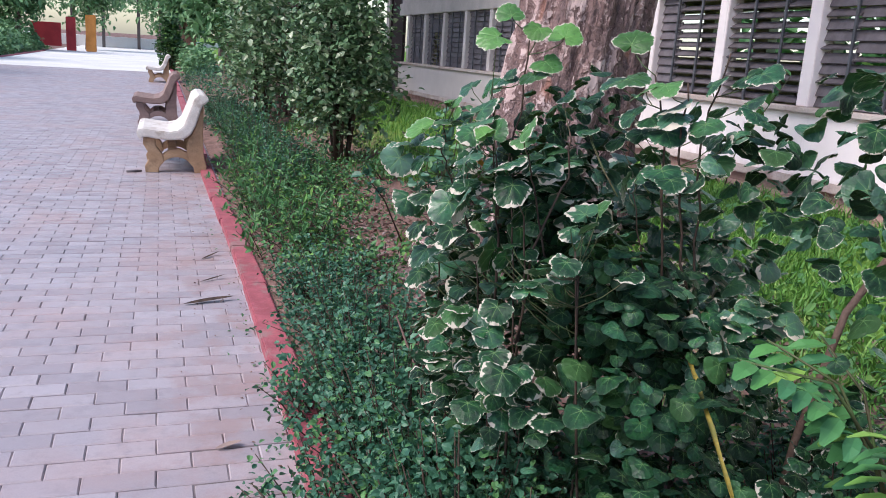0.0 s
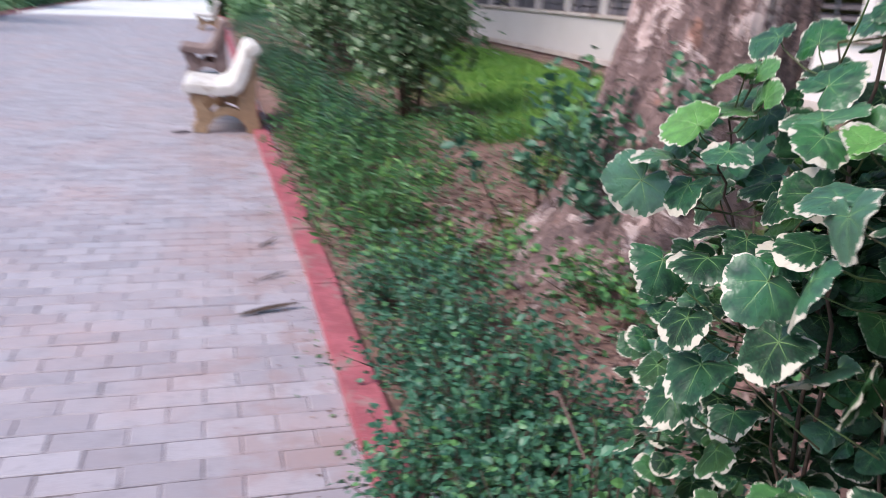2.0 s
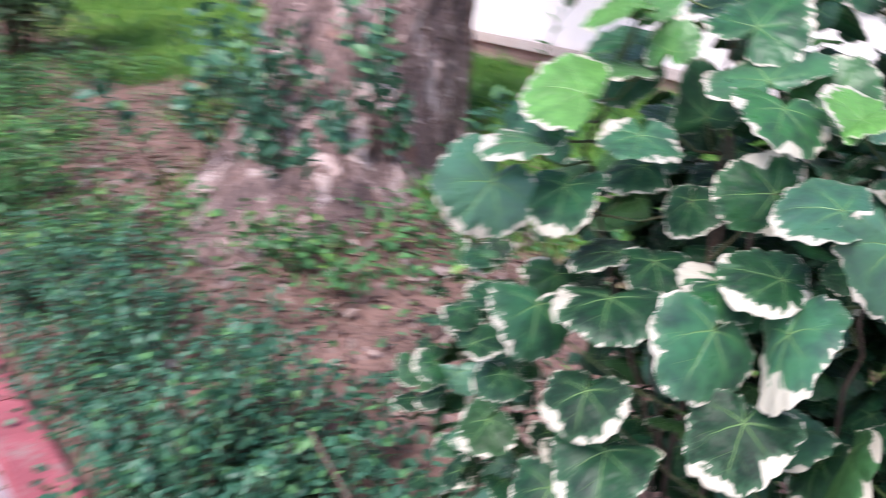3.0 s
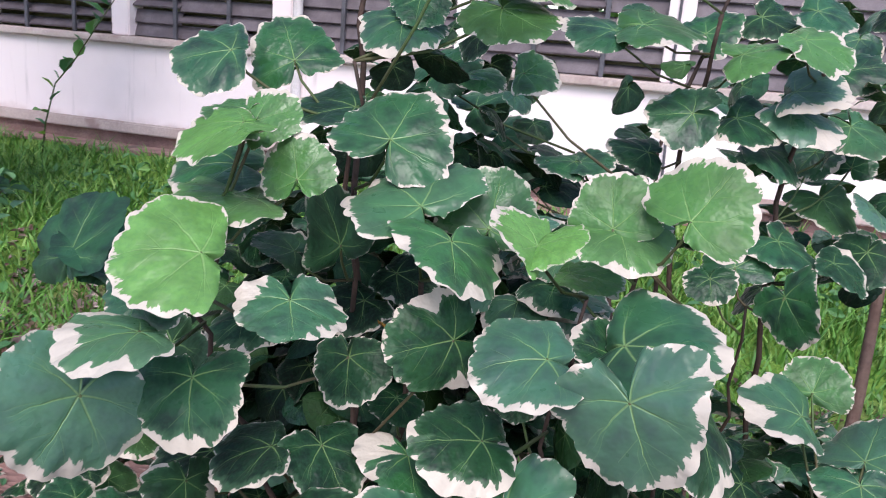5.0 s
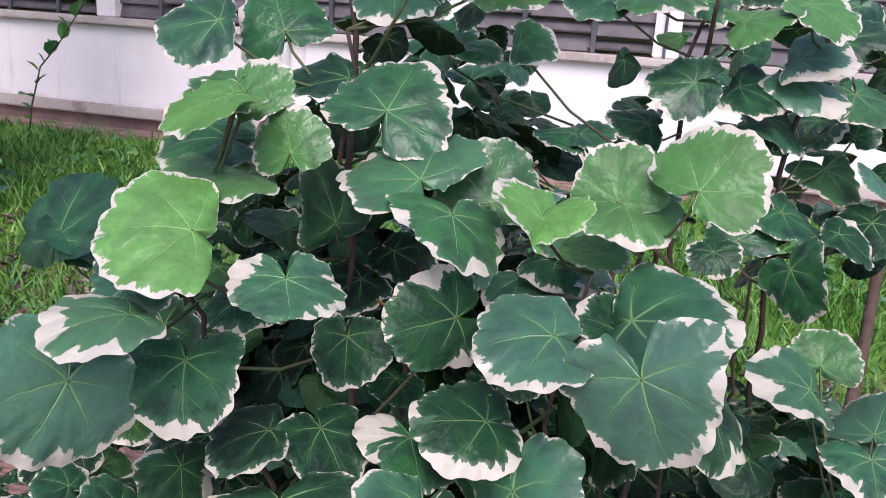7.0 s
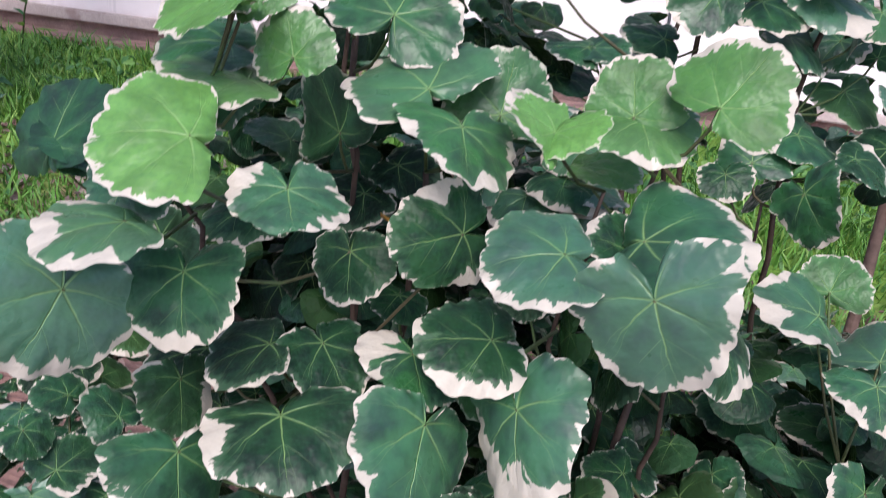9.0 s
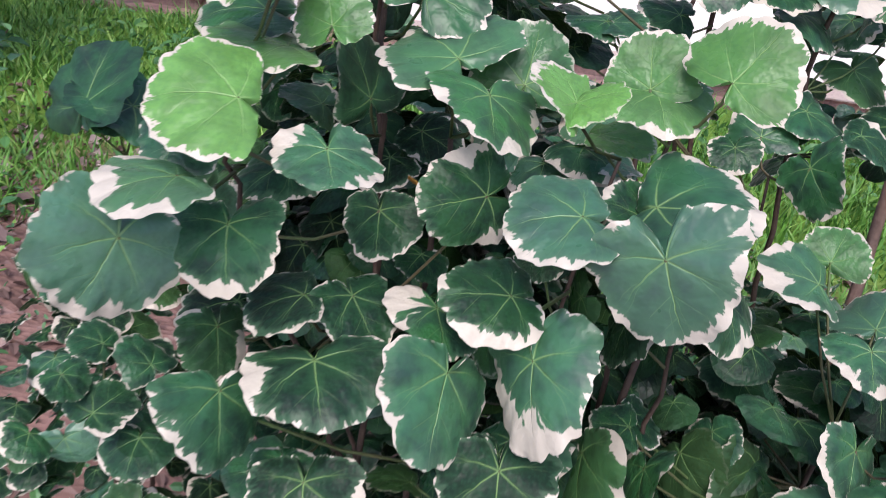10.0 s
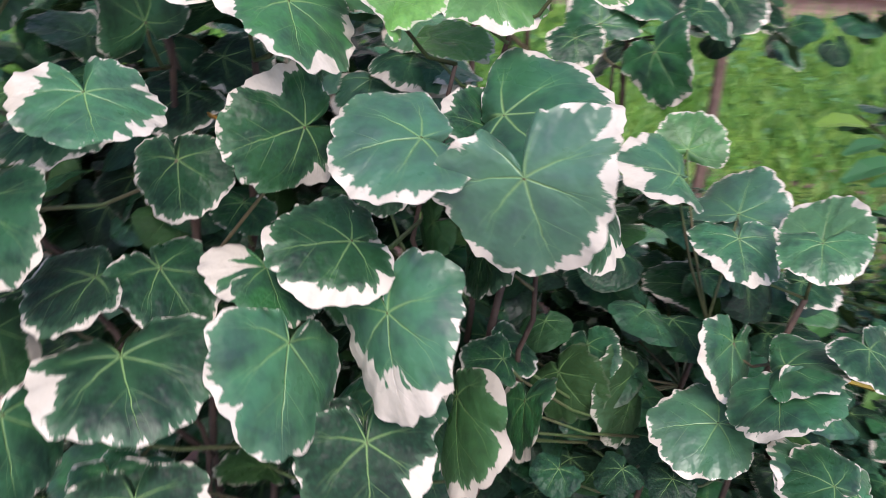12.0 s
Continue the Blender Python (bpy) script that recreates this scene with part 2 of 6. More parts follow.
def bark_material():
    """Peeling bark: ragged flakes of pink, grey and brown with dark gaps."""
    n = Nodes("flaking bark")
    p = n.position()
    shake = n.node("ShaderNodeTexNoise", Vector=p, Scale=11.0, Detail=6.0)
    warp = n.tree.nodes.new("ShaderNodeVectorMath")
    warp.operation = "ADD"
    n.put(warp.inputs[0], n.stretch(p, (1.0, 1.0, 0.34)))
    n.put(warp.inputs[1], n.stretch(shake.outputs["Color"], (0.16, 0.16, 0.12)))
    flake = n.node("ShaderNodeTexVoronoi", Vector=warp.outputs[0], Scale=17.0)
    rim = n.node("ShaderNodeTexVoronoi", Vector=warp.outputs[0], Scale=17.0)
    rim.feature = "DISTANCE_TO_EDGE"
    sliver = n.node("ShaderNodeTexVoronoi", Vector=warp.outputs[0], Scale=46.0)
    tone = n.tree.nodes.new("ShaderNodeSeparateColor")
    n.put(tone.inputs[0], flake.outputs["Color"])
    tone2 = n.tree.nodes.new("ShaderNodeSeparateColor")
    n.put(tone2.inputs[0], sliver.outputs["Color"])
    tall = n.stretch(p, (1.0, 1.0, 0.22))
    strip = n.noise(tall, 30, 5, 0.6)
    patch = n.math("ADD", n.math("MULTIPLY", n.noise(n.stretch(warp.outputs[0], (1.0, 1.0, 1.0)), 9.0, 4, 0.6), 0.68), n.math("MULTIPLY", n.noise(n.stretch(warp.outputs[0], (1.0, 1.0, 1.1)), 26.0, 3, 0.6), 0.32))
    colour = n.mix(tone.outputs[0], (0.17, 0.105, 0.098), (0.33, 0.215, 0.20))
    colour = n.mix(n.ramp(patch, 0.53, 0.56, 0.0, 0.92), colour, n.mix(tone.outputs[1], (0.52, 0.37, 0.345), (0.68, 0.53, 0.50)))
    colour = n.mix(n.ramp(patch, 0.42, 0.45, 0.9, 0.0), colour, (0.075, 0.048, 0.047))
    colour = n.mix(n.math("MULTIPLY", tone2.outputs[1], 0.35), colour, (0.27, 0.19, 0.185))
    colour = n.mix(n.ramp(n.noise(n.stretch(p, (1.0, 1.0, 0.4)), 6.0, 3), 0.64, 0.72, 0.0, 0.55), colour, (0.46, 0.21, 0.15))
    xyz = n.tree.nodes.new("ShaderNodeSeparateXYZ")
    n.put(xyz.inputs[0], p)
    splash = n.math("ADD", xyz.outputs[2], n.math("MULTIPLY", n.math("SUBTRACT", n.noise(p, 7.0, 4), 0.5), 0.7))
    colour = n.mix(n.ramp(splash, 0.10, 0.42, 0.6, 0.0), colour, n.mix(n.noise(p, 22, 4), (0.25, 0.155, 0.135), (0.13, 0.085, 0.075)))
    gap = n.math("MULTIPLY", n.ramp(rim.outputs["Distance"], 0.0, 0.10, 1.0, 0.0), n.ramp(n.noise(p, 14, 3), 0.42, 0.6))
    gap = n.math("MAXIMUM", n.math("MULTIPLY", gap, 0.45), n.ramp(strip, 0.30, 0.38, 0.6, 0.0))
    colour = n.mix(n.math("MULTIPLY", gap, 0.8), colour, (0.06, 0.042, 0.042))
    height = n.math("ADD", n.math("MULTIPLY", tone.outputs[0], 0.8), n.math("ADD", strip, n.math("MULTIPLY", tone2.outputs[0], 0.4)))
    height = n.math("SUBTRACT", n.math("ADD", height, n.math("MULTIPLY", n.ramp(patch, 0.44, 0.54), 1.4)), n.math("MULTIPLY", gap, 1.2))
    return n.finish(colour, 0.88, n.bump(height, 0.8, 0.014), 0.2)


def soil_material():
    n = Nodes("soil, turf and litter")
    p = n.position()
    xyz = n.tree.nodes.new("ShaderNodeSeparateXYZ")
    n.put(xyz.inputs[0], p)
    rough = n.noise(p, 5.0, 5, 0.65)
    colour = n.mix(n.ramp(rough, 0.35, 0.65), (0.25, 0.145, 0.122), (0.14, 0.083, 0.070))
    flake = n.node("ShaderNodeTexVoronoi", Vector=n.stretch(p, (1.0, 0.5, 1.0)), Scale=55.0)
    colour = n.mix(n.ramp(flake.outputs["Color"], 0.72, 0.92, 0.0, 0.6), colour, (0.36, 0.26, 0.235))
    far = n.math("ADD", xyz.outputs[0], n.math("MULTIPLY", n.math("SUBTRACT", n.noise(p, 1.4, 4), 0.5), 1.6))
    colour = n.mix(n.ramp(far, 1.6, 2.3), colour, n.mix(rough, (0.09, 0.19, 0.03), (0.15, 0.27, 0.045)))
    height = n.math("ADD", rough, n.math("MULTIPLY", flake.outputs["Distance"], 0.5))
    return n.finish(colour, 0.9, n.bump(height, 0.8, 0.02), 0.2)


def plaster_material():
    n = Nodes("weathered white plaster")
    p = n.position()
    xyz = n.tree.nodes.new("ShaderNodeSeparateXYZ")
    n.put(xyz.inputs[0], p)
    colour = n.mix(n.ramp(n.noise(p, 1.6, 4), 0.35, 0.7), (0.93, 0.825, 0.83), (0.84, 0.74, 0.745))
    run = n.noise(n.stretch(p, (3.0, 9.0, 0.7)), 1.6, 5, 0.65)
    colour = n.mix(n.ramp(run, 0.58, 0.76, 0.0, 0.45), colour, (0.36, 0.32, 0.31))
    splash = n.math("ADD", xyz.outputs[2], n.math("MULTIPLY", n.noise(p, 7.0, 4), 0.14))
    colour = n.mix(n.ramp(splash, 0.66, 0.78, 0.75, 0.0), colour, (0.50, 0.38, 0.34))
    # greyer along y: dirt, and the shade of trees put into the colour
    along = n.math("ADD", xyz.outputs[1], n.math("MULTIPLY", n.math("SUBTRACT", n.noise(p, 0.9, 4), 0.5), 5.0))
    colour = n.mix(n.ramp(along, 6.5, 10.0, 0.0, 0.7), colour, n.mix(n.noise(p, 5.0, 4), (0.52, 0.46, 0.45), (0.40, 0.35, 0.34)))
    fine = n.noise(p, 130, 3)
    return n.finish(colour, 0.85, n.bump(fine, 0.25, 0.003), 0.25)


M = {
    "leaf": leaf_material("variegated leaf", (0.038, 0.148, 0.068), (0.013, 0.048, 0.033), (0.125, 0.30, 0.07), (0.59, 0.53, 0.44)),
    "small": foliage("small green leaf", (0.075, 0.20, 0.115), (0.026, 0.10, 0.06), (0.15, 0.34, 0.10), 0.40),
    "weed": foliage("weed leaf", (0.08, 0.22, 0.065), (0.05, 0.15, 0.055), (0.22, 0.40, 0.08)),
    "climber": foliage("blue-green shoot leaf", (0.075, 0.19, 0.115), (0.04, 0.12, 0.075), (0.16, 0.32, 0.12), 0.42),
    "small weed": foliage("sprout leaf", (0.075, 0.19, 0.08), (0.04, 0.12, 0.055), (0.18, 0.34, 0.09)),
    "mixed": foliage("pale-edged shrub leaf", (0.18, 0.29, 0.14), (0.075, 0.155, 0.075), (0.58, 0.61, 0.44), 0.35),
    # lighter than the near leaves: distance haze put into the colour
    "pale": foliage("haze-paled leaf", (0.17, 0.33, 0.15), (0.10, 0.22, 0.10), (0.32, 0.50, 0.22)),
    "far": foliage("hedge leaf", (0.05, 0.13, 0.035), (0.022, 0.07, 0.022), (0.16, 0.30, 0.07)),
    "grass": foliage("lawn grass", (0.14, 0.33, 0.055), (0.055, 0.165, 0.03), (0.34, 0.50, 0.13)),
    "pinnate": foliage("bright pinnate leaf", (0.11, 0.31, 0.08), (0.055, 0.19, 0.085), (0.36, 0.56, 0.08), 0.4),
    "litter": foliage("dead leaf", (0.24, 0.15, 0.125), (0.12, 0.075, 0.065), (0.46, 0.34, 0.30), 0.8),
    "flake": foliage("shed bark flake", (0.42, 0.32, 0.30), (0.19, 0.13, 0.12), (0.58, 0.48, 0.45), 0.9),
    "paver": paver_material(),
    "joint": surface("sandy joint", (0.27, 0.225, 0.23), (0.15, 0.12, 0.122), 9, 150, 0.95),
    "kerb": surface("worn red kerb paint", (0.46, 0.125, 0.15), (0.34, 0.09, 0.11), 11, 90, 0.7, 0.5, 0.006, 0.3, (0.31, 0.205, 0.195)),
    "bark": bark_material(),
    "soil": soil_material(),
    "plaster": plaster_material(),
    # grey of the shaded upper wall put into the base colour
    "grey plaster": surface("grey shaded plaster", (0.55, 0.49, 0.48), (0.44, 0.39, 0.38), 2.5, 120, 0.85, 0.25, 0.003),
    "sill": surface("stained concrete sill", (0.62, 0.53, 0.50), (0.50, 0.40, 0.37), 4, 100, 0.85, 0.3, 0.004, 0.25, (0.30, 0.20, 0.18)),
    "footing": surface("pink brick footing", (0.40, 0.25, 0.22), (0.28, 0.17, 0.155), 7, 80, 0.95, 0.6, 0.01, 0.2, (0.14, 0.10, 0.10)),
    "slat": surface("weathered dark slat", (0.165, 0.14, 0.155), (0.11, 0.092, 0.102), 10, 140, 0.6, 0.3, 0.003, 0.4),
    "steel": surface("painted steel bar", (0.12, 0.12, 0.14), (0.08, 0.08, 0.09), 8, 120, 0.5),
    "pipe": surface("white plastic pipe", (0.74, 0.70, 0.71), (0.62, 0.58, 0.58), 3, 90, 0.45),
    "bench white": surface("white bench paint", (0.80, 0.74, 0.70), (0.70, 0.63, 0.58), 8, 90, 0.55, 0.3, 0.004, 0.4, (0.42, 0.33, 0.27)),
    "bench tan": surface("bare tan concrete", (0.52, 0.34, 0.21), (0.40, 0.25, 0.15), 7, 80, 0.85, 0.4, 0.005, 0.3, (0.26, 0.17, 0.11)),
    "bench brown": surface("bare pinkish concrete", (0.33, 0.23, 0.21), (0.25, 0.17, 0.155), 8, 90, 0.8),
    "bench red": surface("brown bench paint", (0.22, 0.105, 0.085), (0.16, 0.08, 0.07), 8, 90, 0.6),
    "stem": surface("brown woody stem", (0.095, 0.06, 0.045), (0.05, 0.034, 0.027), 30, 220, 0.75, 0.5, 0.003),
    "green stem": surface("green stalk", (0.08, 0.14, 0.045), (0.09, 0.075, 0.04), 14, 200, 0.5),
    "branch": surface("dry brown branch", (0.27, 0.175, 0.14), (0.17, 0.105, 0.085), 20, 150, 0.85, 0.5, 0.004),
    "yellow": surface("yellow stalk", (0.36, 0.25, 0.04), (0.16, 0.15, 0.04), 30, 160, 0.7),
    "scrap": surface("pale plastic film", (0.72, 0.70, 0.78), (0.60, 0.58, 0.66), 20, 160, 0.35, 0.3, 0.002, 0.5),
    "withered": surface("withered orange leaf", (0.58, 0.30, 0.05), (0.42, 0.18, 0.03), 60, 300, 0.6),
    "inside": surface("cream room paint", (0.78, 0.72, 0.48), (0.68, 0.62, 0.42), 2, 60, 0.9),
    "red paint": surface("red gate paint", (0.42, 0.04, 0.05), (0.33, 0.03, 0.04), 2, 30, 0.5),
    "orange paint": surface("orange pillar paint", (0.72, 0.30, 0.08), (0.60, 0.24, 0.06), 2, 30, 0.6),
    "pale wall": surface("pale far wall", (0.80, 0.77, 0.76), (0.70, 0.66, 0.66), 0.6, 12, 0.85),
    # pale concrete, whitened further for the glare of the far end
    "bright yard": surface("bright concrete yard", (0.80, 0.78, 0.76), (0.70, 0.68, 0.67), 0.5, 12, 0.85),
    "brick": surface("reddish brick", (0.36, 0.19, 0.16), (0.26, 0.13, 0.11), 3, 40, 0.9),
    "door": surface("dark purple-brown door", (0.05, 0.03, 0.035), (0.035, 0.022, 0.025), 3, 60, 0.5),
    "dark roof": surface("dark roof sheet", (0.10, 0.085, 0.085), (0.07, 0.06, 0.06), 2, 30, 0.8),
}


# ---- building blocks ----
rng = np.random.default_rng(7)


def mesh_from(name, verts, faces, material, uvs=None, edge=None, smooth=False):
    me = bpy.data.meshes.new(name)
    me.from_pydata(np.asarray(verts).tolist(), [], faces if isinstance(faces, list) else faces.tolist())
    me.materials.append(material)
    if uvs is not None:
        layer = me.uv_layers.new(name="leaf")
        index = np.empty(len(me.loops), dtype=np.int32)
        me.loops.foreach_get("vertex_index", index)
        layer.data.foreach_set("uv", np.asarray(uvs, dtype=np.float32)[index].ravel())
    if edge is not None:
        at = me.attributes.new("edge", "FLOAT", "POINT")
        at.data.foreach_set("value", np.asarray(edge, dtype=np.float32))
    if smooth:
        me.polygons.foreach_set("use_smooth", [True] * len(me.polygons))
    me.update()
    return me


def part(name, bm, material, parent, label=""):
    """One bmesh as one mesh object under a thing or a part."""
    me = bpy.data.meshes.new(name)
    bm.to_mesh(me)
    bm.free()
    me.materials.append(material)
    ob = new(name, me)
    ob.parent = parent
    return tagged(ob, label)


def part_mesh(name, me, parent, label="", kind=""):
    ob = new(name, me)
    ob.parent = parent
    return tagged(ob, label, kind=kind)


def thing(name, label, category, place=(0, 0, 0), group="", kind="", turn=0.0):
    ob = new(name)
    ob.matrix_world = pose(*place, 0, 0, turn)
    ob.empty_display_size = 0.1
    return tagged(ob, label, category, group, kind)


def block(x0, x1, y0, y1, z0, z1, bevel=0.0, bm=None):
    """A box with worn edges, added to bm or to a new bmesh."""
    own = bmesh.new()
    made = bmesh.ops.create_cube(own, size=1.0)["verts"]
    for v in made:
        v.co = Vector((x0 if v.co.x < 0 else x1, y0 if v.co.y < 0 else y1, z0 if v.co.z < 0 else z1))
    if bevel > 0:
        bmesh.ops.bevel(own, geom=own.edges[:], offset=bevel, segments=2, affect="EDGES")
    if bm is None:
        return own
    me = bpy.data.meshes.new("piece")
    own.to_mesh(me)
    own.free()
    bm.from_mesh(me)
    bpy.data.meshes.remove(me)
    return bm


def tube_arrays(points, radii, sides=7):
    """A tapered tube along points: its vertices and faces."""
    pts = [Vector(p) for p in points]
    verts, faces = [], []
    for i, p in enumerate(pts):
        way = (pts[min(i + 1, len(pts) - 1)] - pts[max(i - 1, 0)]).normalized()
        side = way.cross(Vector((0.3, 0.9, 0.1))).normalized()
        up = side.cross(way)
        for k in range(sides):
            a = 2 * math.pi * k / sides
            verts.append(p + (side * math.cos(a) + up * math.sin(a)) * radii[i])
    for i in range(len(pts) - 1):
        for k in range(sides):
            a, b = i * sides + k, i * sides + (k + 1) % sides
            faces.append((a, b, b + sides, a + sides))
    faces.append(tuple(range(sides))[::-1])
    faces.append(tuple((len(pts) - 1) * sides + k for k in range(sides)))
    return verts, faces


def tubes_mesh(name, tubes, material, sides=6):
    """Many tubes (points, radii) in one mesh."""
    verts, faces = [], []
    for points, radii in tubes:
        v, f = tube_arrays(points, radii, sides)
        base = len(verts)
        verts += [tuple(c) for c in v]
        faces += [tuple(i + base for i in face) for face in f]
    return mesh_from(name, verts, faces, material, smooth=True)


def round_leaf(angles=44, seed=0, cup=0.1, wave=0.03, scallop=0.055, back=0.2, tip=0.6):
    """A round, scalloped, notched leaf: the stalk joins at the origin, the tip lies along +y, and it is 1 wide."""
    r = np.random.default_rng(seed)
    rings = (0.0, 0.28, 0.52, 0.72, 0.87, 0.95, 1.0) if angles > 40 else (0.0, 0.5, 0.86, 1.0)
    verts, uvs, edge, faces = [(0, 0, 0)], [(0, 0)], [0.0], []
    span = math.radians(174)
    th = np.linspace(-span, span, angles)
    out = 0.60 - 0.10 * np.sin(np.abs(th)) ** 2
    # the base is cut off behind the stalk, and a narrow notch runs in to it
    base = back / np.maximum(-np.cos(th), 0.05)
    out = (out ** -3.5 + base ** -3.5) ** (-1 / 3.5)
    out *= 1 - 0.8 * np.clip((np.abs(th) - 2.72) / 0.32, 0, 1) ** 1.5
    out *= 1 + 0.05 * np.sin(2 * th + r.uniform(0, 6)) + 0.03 * np.sin(3 * th + r.uniform(0, 6))
    if angles > 20:
        out *= 1 + 0.022 * np.sin(5 * th + r.uniform(0, 6)) + 0.016 * np.sin(7 * th + r.uniform(0, 6))
    if angles > 40:
        out *= 1 + scallop * (np.abs(np.sin(th * 8.5 + r.uniform(0, 3))) ** 0.7 - 0.6) + 0.014 * np.sin(th * 23 + r.uniform(0, 6)) + r.normal(0, 0.006, angles)
    for f in rings[1:]:
        for k in range(angles):
            rad = out[k] * f
            x, y = rad * math.sin(th[k]), rad * math.cos(th[k]) * (1 + (tip / 0.6 - 1) * max(0.0, math.cos(th[k])) ** 0.5)
            z = cup * (0.55 * f - f ** 2) * (0.7 + 0.3 * math.cos(th[k])) + wave * f * f * math.cos(2.5 * th[k] + seed) + 0.06 * math.sin(2 * th[k] + seed) * f * f
            z += (0.016 * math.sin(9 * th[k] + 2 * seed) + 0.012 * math.sin(15 * th[k] + seed)) * f ** 8 - 0.05 * f ** 3 * abs(math.sin(th[k] * 0.5 + seed)) * cup * 4
            z += 0.024 * (abs(math.sin(3.5 * th[k])) - 0.5) * f * (1.25 - f)
            verts.append((x, y, z))
            uvs.append((x, y))
            edge.append(f)
    for k in range(angles - 1):
        faces.append((0, 1 + k + 1, 1 + k))
    for i in range(len(rings) - 2):
        a, b = 1 + i * angles, 1 + (i + 1) * angles
        for k in range(angles - 1):
            faces.append((a + k, a + k + 1, b + k + 1, b + k))
    return np.array(verts), faces, np.array(uvs), np.array(edge)


def oval_leaf(length=1.0, width=0.45, fold=0.12, droop=0.15):
    """A small pointed leaf along +y, folded at its midrib."""
    w = width / 2
    verts = [(0, 0, 0), (w * 0.85, 0.25, fold * 0.7), (w * 0.95, 0.62, fold - droop * 0.3), (0.25 * w, 0.97, -droop), (-0.25 * w, 0.97, -droop), (-w * 0.95, 0.62, fold - droop * 0.3), (-w * 0.85, 0.25, fold * 0.7), (0, 0.5, -droop * 0.2)]
    faces = [(0, 1, 7), (1, 2, 7), (2, 3, 7), (3, 4, 7), (4, 5, 7), (5, 6, 7), (6, 0, 7)]
    return np.array(verts) * length, faces


def turned(rx, ry, rz):
    """Rotation matrices from arrays of Euler XYZ angles in radians."""
    cx, sx, cy, sy, cz, sz = np.cos(rx), np.sin(rx), np.cos(ry), np.sin(ry), np.cos(rz), np.sin(rz)
    return np.stack([
        np.stack([cy * cz, sx * sy * cz - cx * sz, cx * sy * cz + sx * sz], -1),
        np.stack([cy * sz, sx * sy * sz + cx * cz, cx * sy * sz - sx * cz], -1),
        np.stack([-sy, sx * cy, cx * cy], -1)], -2)


def spread(name, template, places, rotations, sizes, material, uvs=None, edge=None):
    """One mesh of many copies of a template."""
    verts, faces = template
    n, k = len(places), len(verts)
    sizes = np.asarray(sizes)
    sizes = sizes[:, None, None] if sizes.ndim == 1 else sizes[:, None, :]
    v = np.einsum("nij,nkj->nki", rotations, verts[None] * sizes) + places[:, None, :]
    f = []
    base = 0
    for i in range(n):
        f += [tuple(j + base for j in face) for face in faces]
        base += k
    return mesh_from(name, v.reshape(-1, 3), f, material,
                     None if uvs is None else np.tile(uvs, (n, 1)), None if edge is None else np.tile(edge, n))


# ---- ground ----
def ground_z(x, y):
    """The bed rises from the kerb to the foot of the building."""
    x, y = np.asarray(x, dtype=float), np.asarray(y, dtype=float)
    rise = np.clip((x - 0.05) / 3.7, 0, 1)
    z = np.where(x < 0.0, -0.03, 0.015 + 0.50 * rise ** 0.9)
    mound = 0.10 * np.exp(-((x - 1.75) ** 2 + (y - 5.5) ** 2) / 0.9)
    rough = 0.018 * np.sin(x * 5.1 + y * 1.7) * np.sin(y * 3.3 - x) + 0.012 * np.sin(x * 11 + 1) * np.sin(y * 9)
    z = z + np.where(x > 0.06, mound + rough * np.clip(x - 0.05, 0, 0.5) * 2, 0)
    return np.where(x < -6.9, 0.02, z)


def build_ground():
    xs = np.concatenate([[-900, -200, -60, -30, -12, -7.2, -6.9, -6.85, -3, -0.1, 0.02, 0.06], np.arange(0.12, 4.0, 0.09), [4.2, 5, 8, 12, 20, 60, 200, 900]])
    ys = np.concatenate([[-900, -200, -60, -20, -8, -4, -2, -1], np.arange(0, 12, 0.1), np.arange(12, 24, 0.5), [26, 30, 40, 60, 90, 150, 300, 900]])
    gx, gy = np.meshgrid(xs, ys, indexing="ij")
    v = np.stack([gx, gy, ground_z(gx, gy)], -1).reshape(-1, 3)
    n = len(ys)
    f = [(i * n + j, (i + 1) * n + j, (i + 1) * n + j + 1, i * n + j + 1) for i in range(len(xs) - 1) for j in range(n - 1)]
    ob = new("ground", mesh_from("ground", v, f, M["soil"], smooth=True))
    tagged(ob, "reddish brown soil bed rising to a green lawn", "ground", kind="structure")


build_ground()


# ---- building ----
WALL_X, POST0, BAY = 3.87, 2.655, 1.052
SILL, BASE, LINTEL = 1.17, 0.615, 2.03
END_Y, NEAR_Y = 16.9, -5.8


